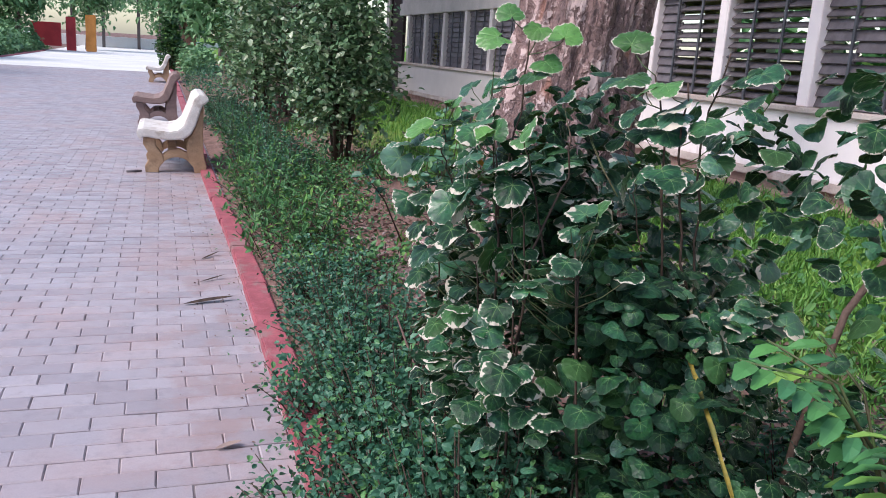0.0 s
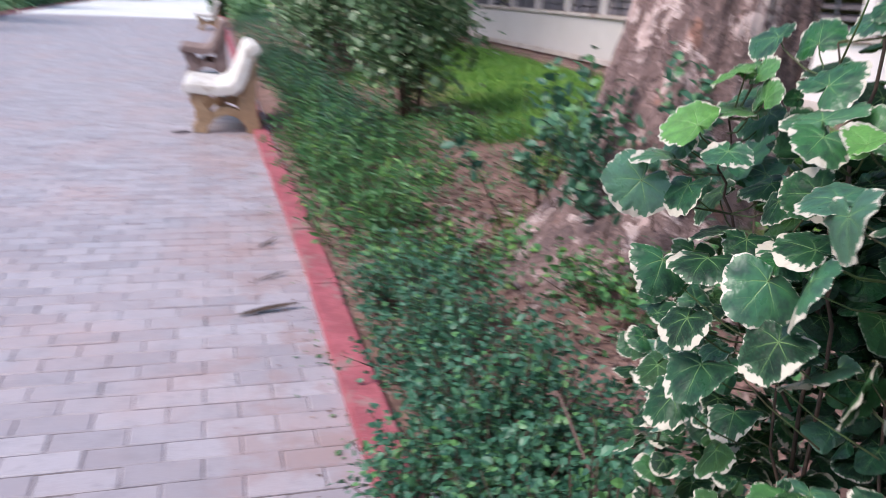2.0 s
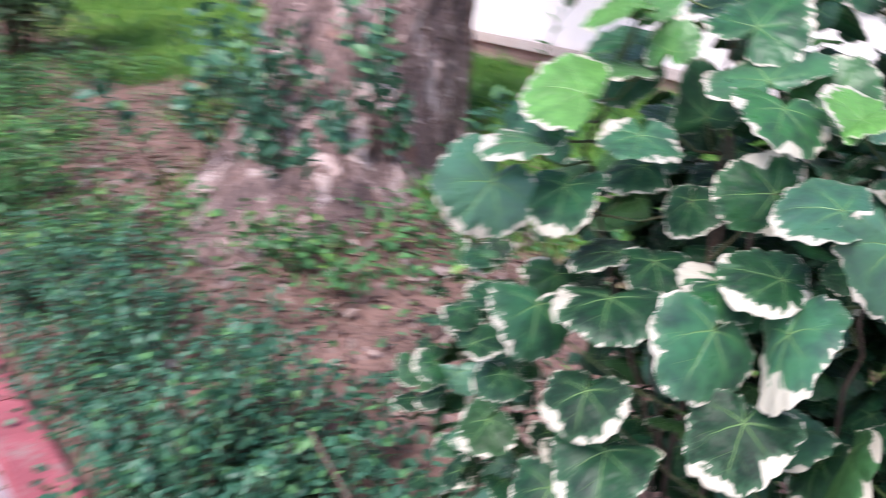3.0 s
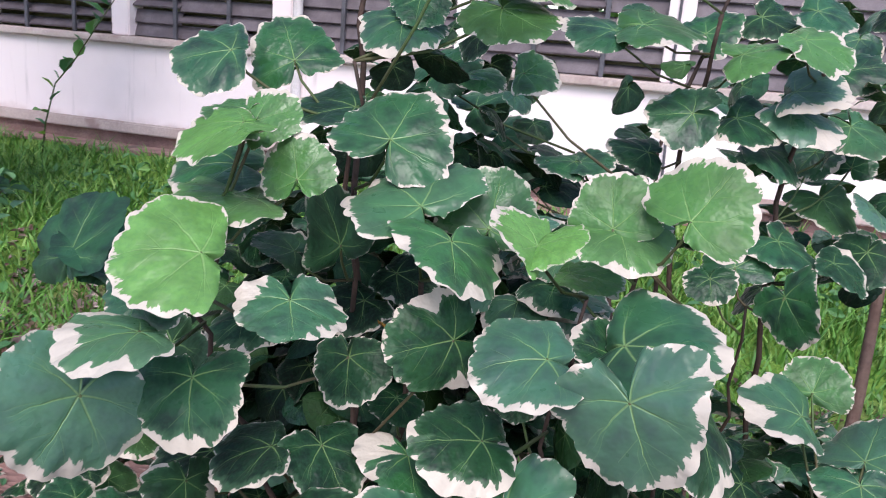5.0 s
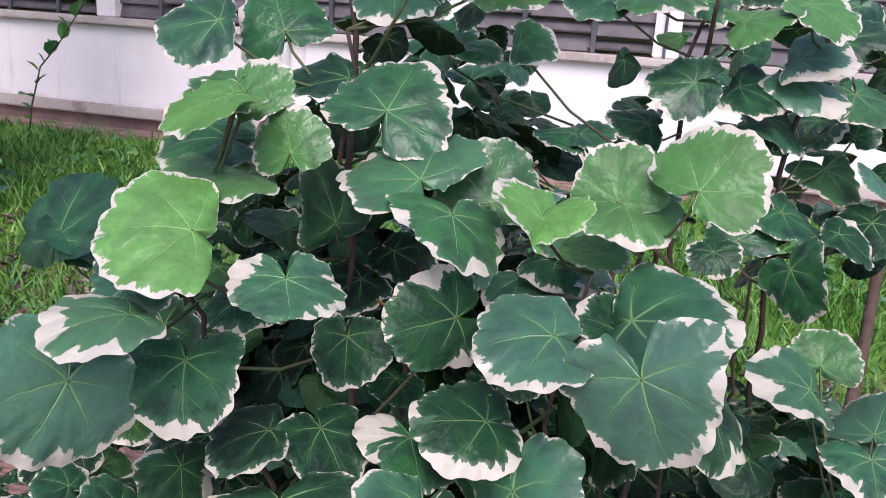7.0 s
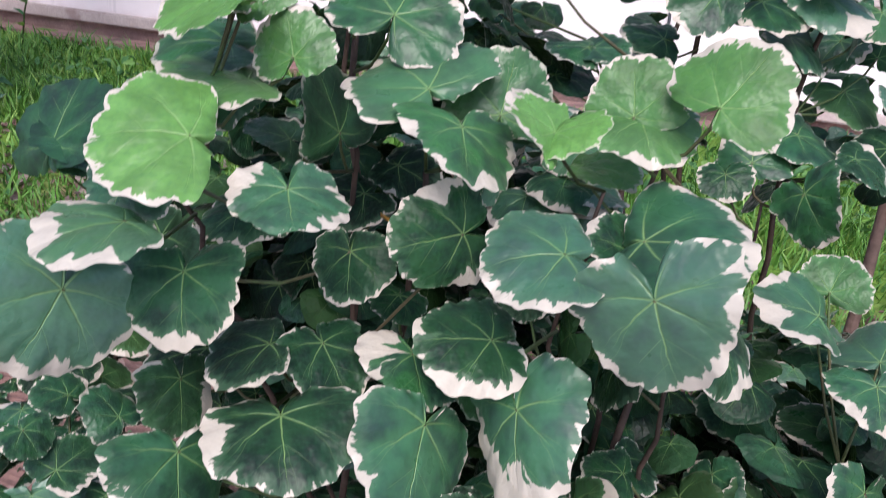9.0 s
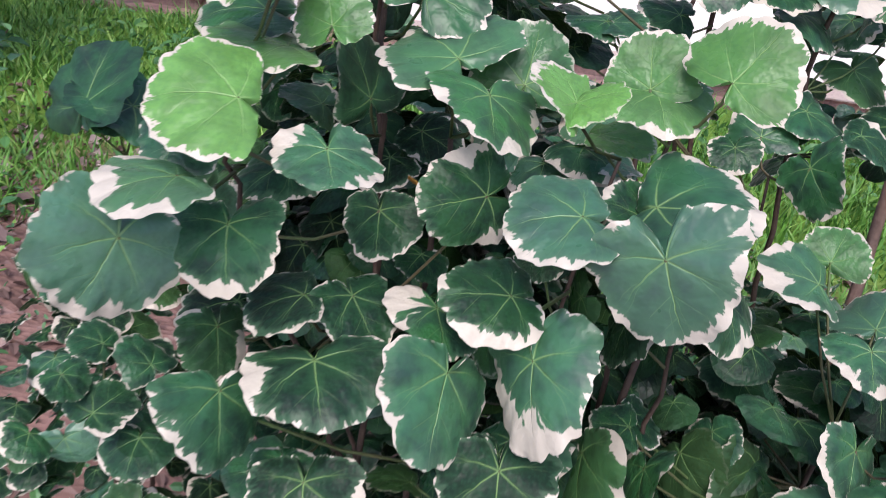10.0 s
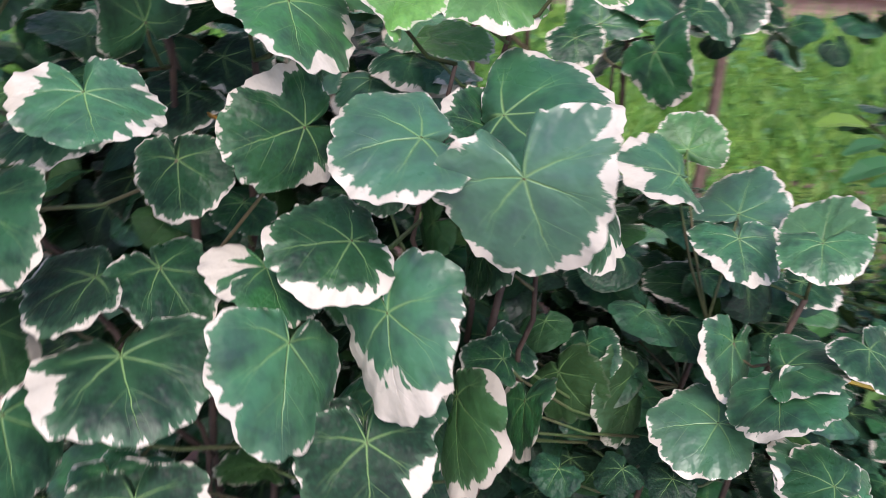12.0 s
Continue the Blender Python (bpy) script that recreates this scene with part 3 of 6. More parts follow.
def build_building():
    wall = thing("wall_north", "long white plastered wall with stained foot and window bays", "wall", kind="structure")
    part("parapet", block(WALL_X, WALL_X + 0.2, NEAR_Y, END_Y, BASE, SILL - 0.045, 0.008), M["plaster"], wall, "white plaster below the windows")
    part("sill", block(WALL_X - 0.045, WALL_X + 0.22, NEAR_Y, END_Y + 0.03, SILL - 0.045, SILL, 0.008), M["sill"], wall, "stained projecting concrete sill")
    part("drip_edge", block(WALL_X - 0.035, WALL_X - 0.002, NEAR_Y, END_Y, BASE - 0.012, BASE + 0.055, 0.008), M["sill"], wall, "dirty drip ledge along the foot")
    part("footing", block(WALL_X + 0.02, WALL_X + 0.25, NEAR_Y, END_Y, 0.2, BASE - 0.005, 0.01), M["footing"], wall, "recessed pinkish footing")
    part("apron", block(WALL_X - 0.22, WALL_X + 0.018, NEAR_Y, END_Y, 0.25, 0.535, 0.03), M["footing"], wall, "pinkish concrete strip at the foot")
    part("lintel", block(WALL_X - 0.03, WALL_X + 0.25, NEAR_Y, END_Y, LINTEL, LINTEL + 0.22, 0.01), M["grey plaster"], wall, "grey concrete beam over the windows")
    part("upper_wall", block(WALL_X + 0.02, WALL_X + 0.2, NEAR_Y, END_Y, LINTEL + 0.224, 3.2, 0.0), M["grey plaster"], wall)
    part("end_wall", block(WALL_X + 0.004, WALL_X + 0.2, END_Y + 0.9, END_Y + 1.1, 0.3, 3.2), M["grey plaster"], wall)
    y = POST0 - 8 * BAY
    while y < END_Y - 0.1:
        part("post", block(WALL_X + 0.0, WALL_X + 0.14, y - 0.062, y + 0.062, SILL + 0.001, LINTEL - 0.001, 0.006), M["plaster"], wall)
        y += BAY
    part("drain_pipe", tube_bm([(WALL_X - 0.03, POST0 + 2 * BAY - 0.11, 0.55), (WALL_X - 0.03, POST0 + 2 * BAY - 0.11, 3.1)], 0.028), M["pipe"], wall, "white plastic downpipe")
    part("cable", tube_bm([(WALL_X - 0.012, POST0 - 0.02, 0.6), (WALL_X - 0.014, POST0 + 0.01, 1.3), (WALL_X - 0.012, POST0, 3.0)], 0.007), M["steel"], wall, "dark cable run down the wall")
    # slatted windows
    short = bpy.data.meshes.new("slat")
    bm = block(-0.006, 0.006, -0.160, 0.160, -0.040, 0.040, 0.002)
    bm.to_mesh(short)
    bm.free()
    short.materials.append(M["slat"])
    lots = np.random.default_rng(3)
    for b in range(-7, 13):
        mid = POST0 + (b + 0.5) * BAY
        if mid > END_Y - 0.3:
            break
        win = thing("window_%d" % (b + 8), "slatted window with dark weathered louvres and steel bars", "window", (WALL_X + 0.07, mid, SILL), "windows of the long wall", "structure")
        for s in (-1, 0, 1, 2):
            yy = (s - 0.5) * BAY / 3
            if abs(yy) < BAY / 2 - 0.1:
                part("bar", block(-0.045, -0.03, yy - 0.012, yy + 0.012, 0.0, LINTEL - SILL, 0.002), M["steel"], win)
        part("top_rail", block(-0.03, 0.03, -BAY / 2 + 0.063, BAY / 2 - 0.063, LINTEL - SILL - 0.03, LINTEL - SILL - 0.001, 0.002), M["slat"], win)
        for i in range(11):
            for third in (-1, 0, 1):
                tilt = 70 + lots.normal(0, 2)
                if b == 3 or (b == 4 and third < 1):
                    tilt = 34 + lots.normal(0, 5)
                if b in (0, 2) and third == (i % 3) - 1:
                    tilt = 30 + lots.normal(0, 8)
                if b == 11 and third == 0 and i < 7:
                    tilt = 10 + lots.normal(0, 4)
                ob = new("slat", short)
                ob.parent = win
                ob.matrix_local = pose(0.0, third * 0.309, 0.042 + i * 0.0775, 0, 90 - tilt, 0)
    # the rooms behind, open to daylight on their far side
    room = thing("room_shell", "dim plastered room behind the slatted windows", "room", kind="structure")
    part("floor", block(WALL_X + 0.3, WALL_X + 6, NEAR_Y, END_Y, 0.55, 0.6), M["inside"], room)
    part("room_ceiling", block(WALL_X + 0.2, WALL_X + 6, NEAR_Y, END_Y + 1.0, 3.0, 3.1), M["inside"], room)
    part("back_parapet", block(WALL_X + 5.8, WALL_X + 6, NEAR_Y, END_Y, 0.6, 1.62), M["inside"], room)
    part("back_lintel", block(WALL_X + 5.8, WALL_X + 6, NEAR_Y, END_Y, 2.5, 3.0), M["inside"], room)
    y = NEAR_Y
    while y < END_Y:
        part("back_pier", block(WALL_X + 5.8, WALL_X + 6, y, y + 0.35, 1.622, 2.498), M["inside"], room)
        y += 1.6
    part("cross_wall", block(WALL_X + 0.25, WALL_X + 5.79, END_Y - 0.15, END_Y, 0.602, 2.999), M["inside"], room)
    roof = new("roof")
    tagged(roof, "flat dark roof slab with deep eaves", "roof", kind="structure")
    part("roof_slab", block(WALL_X - 0.25, WALL_X + 6.4, NEAR_Y - 0.4, END_Y + 1.4, 3.22, 3.38, 0.02), M["dark roof"], roof)
    door = thing("door_1", "dark closed door at the end of the building", "door", (WALL_X + 0.1, END_Y + 0.45, 0.58), kind="structure")
    part("door_leaf", block(-0.03, 0.03, -0.4, 0.4, 0.0, 2.0, 0.004), M["door"], door)
    part("door_frame", block(-0.06, 0.05, 0.402, 0.449, 0.0, 2.06, 0.004), M["door"], door)
    slab = part("step_slab", block(1.2, 4.3, 17.6, 18.9, 0.2, 0.56, 0.02), M["bright yard"], None)
    tagged(slab, "pale concrete step slab beyond the building", "slab", kind="structure")


def tube_bm(points, radius, sides=10):
    v, f = tube_arrays(points, [radius] * len(points), sides)
    bm = bmesh.new()
    vs = [bm.verts.new(c) for c in v]
    for face in f:
        bm.faces.new([vs[i] for i in face])
    return bm


build_building()


# ---- tree ----
def trunk_mesh(name, base, height, radius, lean, flare, seed, material, rings=230, sides=190, ridge=0.03):
    shift = Vector((seed * 3.1, seed * 1.7, 0))
    verts, faces = [], []
    for i in range(rings):
        h = height * (i / (rings - 1)) ** 1.25
        for k in range(sides):
            a = 2 * math.pi * k / sides
            spur = 0.85 * max(0.0, math.cos(a - 3.5)) ** 4 + 0.9 * max(0.0, math.cos(a - 4.08)) ** 5 + 0.05 * max(0.0, math.cos(a + 0.5)) ** 6 + 0.6 * max(0.0, math.cos(a - 1.6)) ** 6
            r = radius * (1 - 0.045 * h) + flare * math.exp(-h / 0.46) * (0.24 + spur) + 0.10 * radius * math.exp(-h / 0.9)
            p = Vector((math.cos(a) * 3.2, math.sin(a) * 3.2, h * 0.9)) + shift
            r += ridge * noise.noise(p * 1.0) * 1.2 + ridge * noise.noise(Vector((p.x * 3, p.y * 3, p.z * 0.9)))
            bent = Vector((p.x + 0.25 * noise.noise(p * 2.3), p.y + 0.25 * noise.noise(p * 2.1 + Vector((9, 0, 0))), p.z))
            near = noise.voronoi(Vector((bent.x * 2.6, bent.y * 2.6, bent.z * 1.5)))[0]
            plate = min(1.0, (near[1] - near[0]) * 3.0)
            near = noise.voronoi(Vector((bent.x * 6.5, bent.y * 6.5, bent.z * 4.0)))[0]
            r += ridge * (0.75 * plate + 0.35 * min(1.0, (near[1] - near[0]) * 3.0)) - 0.7 * ridge
            verts.append((base[0] + math.cos(a) * r + lean[0] * h, base[1] + math.sin(a) * r + lean[1] * h, base[2] + h))
    for i in range(rings - 1):
        for k in range(sides):
            a, b = i * sides + k, i * sides + (k + 1) % sides
            faces.append((a, b, b + sides, a + sides))
    return mesh_from(name, verts, faces, material, smooth=True)


def crown_mesh(name, centre, radii, clumps, per, size, material, seed, template=None):
    r = np.random.default_rng(seed)
    way = r.normal(size=(clumps, 3))
    way /= np.linalg.norm(way, axis=1)[:, None]
    mid = np.asarray(centre) + way * np.asarray(radii) * r.uniform(0.35, 1.0, (clumps, 1))
    p = np.repeat(mid, per, 0) + r.normal(size=(clumps * per, 3)) * np.asarray(radii) * 0.16
    rot = turned(r.uniform(-1.1, 0.6, len(p)), r.uniform(-0.6, 0.6, len(p)), r.uniform(0, 6.28, len(p)))
    return spread(name, template or oval_leaf(), p, rot, size * r.uniform(0.6, 1.3, len(p)), material)


def build_tree():
    x, y = 1.75, 5.61
    tree = thing("tree", "massive aged tree trunk with flaking pinkish grey bark", "tree", (x, y, 0.15))
    part_mesh("trunk", trunk_mesh("trunk", (0, 0, -0.1), 5.6, 0.425, (0.10, -0.02), 0.60, 1, M["bark"]), tree, "thick trunk with flaking bark and flared roots")
    limbs = []
    r = random.Random(5)
    for k in range(6):
        a = k * 1.05 + 0.3
        pts = [(0.5, -0.1, 5.0)]
        for s in range(1, 5):
            pts.append((0.5 + math.cos(a) * s * 0.75 + r.uniform(-0.2, 0.2), -0.1 + math.sin(a) * s * 0.75, 5.0 + s * (0.75 - 0.05 * s)))
        part_mesh("limb", tubes_mesh("limb", [(pts, [0.28, 0.2, 0.14, 0.09, 0.05])], M["bark"], 10), tree)
    part_mesh("crown", crown_mesh("crown", (0.5, -0.1, 7.6), (3.4, 3.4, 1.5), 34, 16, 0.22, M["far"], 8), tree, "uneven crown of green leaves high above", "stuff")


build_tree()


def build_second_tree():
    """Its low wide crown, added out of view, shades the far part of the building."""
    tree = thing("tree", "leaning tree with pinkish bark and an added wide low crown", "tree", (1.35, 14.6, 0.2))
    part_mesh("trunk", tubes_mesh("trunk", [([(0, 0, -0.2), (-0.1, -0.1, 0.7), (-0.05, 0.0, 1.5), (0.25, 0.1, 2.6), (0.6, 0.2, 3.6)], [0.24, 0.19, 0.17, 0.15, 0.11])], M["bark"], 14), tree)
    for k in range(5):
        a = k * 1.26
        part_mesh("limb", tubes_mesh("limb", [([(0.5, 0.15, 3.3), (0.5 + math.cos(a) * 1.2, 0.15 + math.sin(a) * 1.4, 4.0), (0.5 + math.cos(a) * 2.6, math.sin(a) * 3.2, 4.5)], [0.1, 0.07, 0.03])], M["bark"], 8), tree)
    part_mesh("crown", crown_mesh("crown", (0.9, -0.2, 4.5), (3.0, 4.6, 0.9), 230, 22, 0.26, M["far"], 18), tree, "wide uneven crown of green leaves, added for shade", "stuff")


build_second_tree()


# ---- benches ----
def slab_bm(outline, y0, y1, round_off=0.012):
    """An outline in x and z, made thick along y, with rounded rims."""
    bm = bmesh.new()
    face = bm.faces.new([bm.verts.new((x, y0, z)) for x, z in outline])
    for v in bmesh.ops.extrude_face_region(bm, geom=[face])["geom"]:
        if isinstance(v, bmesh.types.BMVert):
            v.co.y = y1
    bmesh.ops.recalc_face_normals(bm, faces=bm.faces[:])
    flat = [e for e in bm.edges if abs(e.verts[0].co.y - e.verts[1].co.y) < 1e-6]
    bmesh.ops.bevel(bm, geom=flat, offset=round_off, segments=2, affect="EDGES")
    return bm


SEAT = [(-0.555, 0.325), (-0.565, 0.36), (-0.55, 0.39), (-0.51, 0.40), (-0.40, 0.385), (-0.29, 0.375), (-0.215, 0.39), (-0.165, 0.435), (-0.125, 0.53), (-0.09, 0.62), (-0.068, 0.68), (-0.03, 0.712), (0.02, 0.71), (0.05, 0.69), (0.052, 0.66),
        (0.03, 0.64), (0.0, 0.62), (-0.025, 0.54), (-0.06, 0.44), (-0.10, 0.36), (-0.16, 0.315), (-0.27, 0.30), (-0.40, 0.312), (-0.50, 0.325), (-0.54, 0.30)]
FRONT_LEG = [(-0.51, 0.318), (-0.515, 0.26), (-0.475, 0.19), (-0.465, 0.12), (-0.50, 0.05), (-0.495, 0.0), (-0.385, 0.0), (-0.375, 0.055), (-0.335, 0.10), (-0.35, 0.17), (-0.40, 0.23), (-0.415, 0.308)]
BACK_LEG = [(-0.13, 0.295), (-0.14, 0.20), (-0.12, 0.10), (-0.08, 0.05), (-0.07, 0.0), (0.03, 0.0), (0.035, 0.06), (0.01, 0.18), (0.005, 0.33), (0.01, 0.60), (-0.015, 0.57), (-0.05, 0.45), (-0.09, 0.36)]
BRACE = [(-0.345, 0.165), (-0.335, 0.105), (-0.28, 0.135), (-0.22, 0.145), (-0.16, 0.13), (-0.118, 0.10), (-0.136, 0.185), (-0.20, 0.215), (-0.28, 0.21)]


SEAT, FRONT_LEG, BACK_LEG, BRACE = [[(1.13 * x, 1.13 * z) for x, z in outline] for outline in (SEAT, FRONT_LEG, BACK_LEG, BRACE)]


def build_bench(label, place, top_material, leg_material):
    bench = thing("bench", label, "bench", place, "benches along the path")
    part("seat_and_back", slab_bm(SEAT, 0.0, 1.15, 0.014), top_material, bench, "one curved slab of seat and backrest")
    for y in (0.05, 0.97):
        for name, outline in (("front_leg", FRONT_LEG), ("back_leg", BACK_LEG), ("arched_brace", BRACE)):
            part(name, slab_bm(outline, y, y + 0.13, 0.008), leg_material, bench)
    part("stretcher", block(-0.34, -0.25, 0.182, 0.968, 0.17, 0.232, 0.008), leg_material, bench)


build_bench("white painted concrete bench with tan legs beside the kerb", (-0.16, 9.68, 0.0), M["bench white"], M["bench tan"])
build_bench("brown concrete bench further along the kerb", (-0.34, 14.3, 0.0), M["bench brown"], M["bench brown"])
build_bench("pale concrete bench far along the kerb", (-0.33, 26.9, 0.0), M["bench white"], M["bench tan"])


# ---- variegated shrubs ----
LEAF_SHAPES = []
for k in range(6):
    for back, tip in ((0.15, 0.6), (0.24, 0.6), (0.36, 0.6)):
        v, f, uv, ed = round_leaf(92, k, (0.12, 0.07, 0.16, 0.06, 0.10, 0.13)[k], (0.03, 0.045, 0.02, 0.04, 0.05, 0.03)[k], back=back, tip=tip)
        LEAF_SHAPES.append(mesh_from("leaf", v, f, M["leaf"], uv, ed, True))
FEW = [round_leaf(30, 20 + k, 0.18, 0.05, 0.04) for k in range(3)]


def build_shrub(label, place, stems, leaves, fill, seed):
    """stems: lists of points from the ground up. leaves: x, y, z, three angles, width, cream, youth, the side of the
    cream, depth of the lobes, leaf tone with its shade, length to width.
    """
    r = np.random.default_rng(seed)
    shrub = thing("variegated_shrub", label, "shrub", place, "variegated shrubs in the bed")
    base = np.array(place)
    shoots = []
    for pts in stems:
        pts = [np.array(p) - base for p in pts]
        smooth = []
        for a, b in zip(pts[:-1], pts[1:]):
            for s in range(5):
                smooth.append(a + (b - a) * s / 5 + r.normal(0, 0.004, 3))
        smooth.append(pts[-1])
        n = len(smooth)
        shoots.append(part_mesh("stem", tubes_mesh("stem", [(smooth, [(0.0042 if pts[0][2] < 0.1 else 0.0027) * (1 - 0.55 * i / n) for i in range(n)])], M["stem"], 8), shrub))
    nodes = np.array([np.array(p) for pts in stems for p in resample(pts, 14)])
    stalks = []
    for i, (x, y, z, rx, ry, rz, w, cream, young, where, lobe, shade_tone, long) in enumerate(leaves):
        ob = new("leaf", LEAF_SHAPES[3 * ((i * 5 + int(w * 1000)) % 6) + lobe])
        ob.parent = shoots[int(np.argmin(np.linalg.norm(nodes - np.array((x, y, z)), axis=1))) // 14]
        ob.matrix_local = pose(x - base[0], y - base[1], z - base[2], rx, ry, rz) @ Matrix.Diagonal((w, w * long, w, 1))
        ob.color = (cream, young, where, shade_tone)
        stalks.append(stalk((x, y, z), nodes, base, w))
    part_mesh("leaf_stalk", tubes_mesh("leaf_stalk", stalks, M["green stem"], 5), shrub, "thin green leaf stalks", "stuff")
    for k, (count, mid, radii, size, cream, test) in enumerate(fill):
        p = r.normal(size=(count * 3, 3))
        p = p / np.linalg.norm(p, axis=1)[:, None] * r.uniform(0.1, 1, (len(p), 1)) ** 0.45 * np.array(radii) + np.array(mid)
        p = p[(p[:, 2] > ground_z(p[:, 0], p[:, 1]) + 0.05) & test(p[:, 0], p[:, 1], p[:, 2])][:count]
        out = np.arctan2(p[:, 0] - mid[0], p[:, 1] - mid[1])
        rot = turned(r.normal(-0.5, 0.45, len(p)), r.normal(0, 0.35, len(p)), -out + r.normal(0, 0.7, len(p)))
        third = len(p) // 3
        for t in range(3):
            part_chunk = slice(t * third, (t + 1) * third)
            v, f, uv, ed = FEW[t]
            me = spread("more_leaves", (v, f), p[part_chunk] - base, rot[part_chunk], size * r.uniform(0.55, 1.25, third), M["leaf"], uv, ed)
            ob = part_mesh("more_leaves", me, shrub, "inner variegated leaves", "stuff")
            # gap leaves are darkened and outer ones paled, standing in for shade
            extra_shade = 0.38 if cream <= 0.12 else -0.6 if cream > 0.8 else 0.3 if cream > 0.6 else 0.0
            ob.color = (cream * (0.0, 0.2, 0.6)[t] if cream < 0.6 else 0.7 * cream + 0.1 * t, 0.0, 0.3 * t, (2.25, 2.05, 2.15)[t] + extra_shade)


def resample(pts, n):
    pts = [np.array(p) for p in pts]
    return [pts[min(int(s), len(pts) - 2)] * (1 - (s - min(int(s), len(pts) - 2))) + pts[min(int(s), len(pts) - 2) + 1] * (s - min(int(s), len(pts) - 2)) for s in np.linspace(0, len(pts) - 1, n)]


def stalk(tip, nodes, base, w):
    """A leaf stalk from the nearest lower point of a stem."""
    tip = np.array(tip)
    low = nodes.copy()
    cost = np.linalg.norm(low - tip, axis=1) + np.maximum(0, low[:, 2] - tip[2] + 0.03) * 2.5
    start = low[np.argmin(cost)]
    far = float(np.linalg.norm(start - tip))
    if far > 0.15:
        start = tip + (start - tip) * 0.15 / far - np.array([0, 0, 0.05])
    mid = (start + tip) / 2 + np.array([0, 0, -0.012])
    near = tip + (mid - tip) * 0.25 + np.array([0, 0, -0.006])
    return [p - base for p in (start, mid, near, tip)], [0.0014, 0.0012, 0.0011, 0.0011]


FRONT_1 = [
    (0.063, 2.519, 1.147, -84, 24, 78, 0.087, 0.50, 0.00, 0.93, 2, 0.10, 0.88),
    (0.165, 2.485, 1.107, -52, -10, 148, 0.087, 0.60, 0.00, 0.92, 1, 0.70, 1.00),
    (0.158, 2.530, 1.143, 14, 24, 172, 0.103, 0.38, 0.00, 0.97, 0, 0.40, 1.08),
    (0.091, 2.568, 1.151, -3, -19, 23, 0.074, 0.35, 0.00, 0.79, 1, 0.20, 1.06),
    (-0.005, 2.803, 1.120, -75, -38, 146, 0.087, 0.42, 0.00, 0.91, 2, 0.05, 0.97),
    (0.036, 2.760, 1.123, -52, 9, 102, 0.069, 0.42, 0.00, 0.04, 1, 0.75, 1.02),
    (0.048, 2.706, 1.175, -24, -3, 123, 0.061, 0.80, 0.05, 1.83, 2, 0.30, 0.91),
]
FRONT_2 = [
    (0.124, 2.701, 1.115, -62, 11, 90, 0.056, 0.30, 0.00, 0.06, 1, 0.95, 1.01),
    (0.068, 2.726, 1.072, -10, -2, 33, 0.067, 0.25, 0.00, 0.86, 0, 0.85, 1.04),
    (0.089, 2.702, 1.068, -38, 1, 148, 0.060, 0.35, 0.00, 0.06, 1, 0.85, 1.03),
    (0.105, 2.650, 1.065, -26, -8, 126, 0.064, 1.00, 0.00, 0.27, 2, 0.45, 0.97),
    (0.106, 2.604, 1.085, 3, -22, 27, 0.071, 0.85, 0.00, 0.75, 1, 0.70, 1.08),
    (0.087, 2.581, 1.055, -67, 27, 64, 0.086, 1.05, 0.00, 0.01, 2, 0.30, 1.07),
    (0.040, 2.704, 1.046, -14, 5, 120, 0.084, 0.68, 0.00, 0.25, 1, 0.65, 0.97),
]
FRONT_3 = [
    (0.072, 2.630, 1.041, -64, -31, 138, 0.093, 0.42, 0.00, 0.12, 0, 0.35, 1.06),
    (0.007, 2.748, 1.031, -70, -14, 153, 0.081, 0.85, 0.00, 1.17, 0, 0.60, 0.97),
    (0.080, 2.795, 1.025, -71, -11, 154, 0.060, 0.80, 0.00, 1.86, 1, 0.70, 0.98),
    (0.032, 2.752, 1.199, 8, -32, 25, 0.082, 0.22, 1.00, 0.98, 0, 0.30, 1.03),
    (0.039, 2.790, 1.175, -43, -2, 90, 0.054, 0.60, 0.00, 0.55, 1, 0.40, 1.00),
    (0.007, 2.773, 1.158, 1, -2, 52, 0.072, 0.80, 0.00, 0.99, 0, 0.15, 1.08),
    (0.111, 2.764, 1.214, 7, -4, 38, 0.091, 0.38, 0.55, 0.91, 0, 0.50, 1.07),
]
# leaves hidden inside the shrub carry full shade in their colour
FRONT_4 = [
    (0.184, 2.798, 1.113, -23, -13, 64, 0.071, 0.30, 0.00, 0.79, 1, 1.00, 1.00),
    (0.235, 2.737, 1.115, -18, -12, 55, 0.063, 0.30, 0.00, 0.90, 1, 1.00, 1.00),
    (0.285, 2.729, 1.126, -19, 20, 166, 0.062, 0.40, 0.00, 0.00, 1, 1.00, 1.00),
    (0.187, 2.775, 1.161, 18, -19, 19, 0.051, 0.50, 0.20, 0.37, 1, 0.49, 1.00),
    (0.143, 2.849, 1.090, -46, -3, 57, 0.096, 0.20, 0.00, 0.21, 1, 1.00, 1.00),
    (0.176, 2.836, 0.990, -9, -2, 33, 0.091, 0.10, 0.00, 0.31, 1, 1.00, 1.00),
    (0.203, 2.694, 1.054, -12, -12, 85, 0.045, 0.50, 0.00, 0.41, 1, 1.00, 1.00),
]
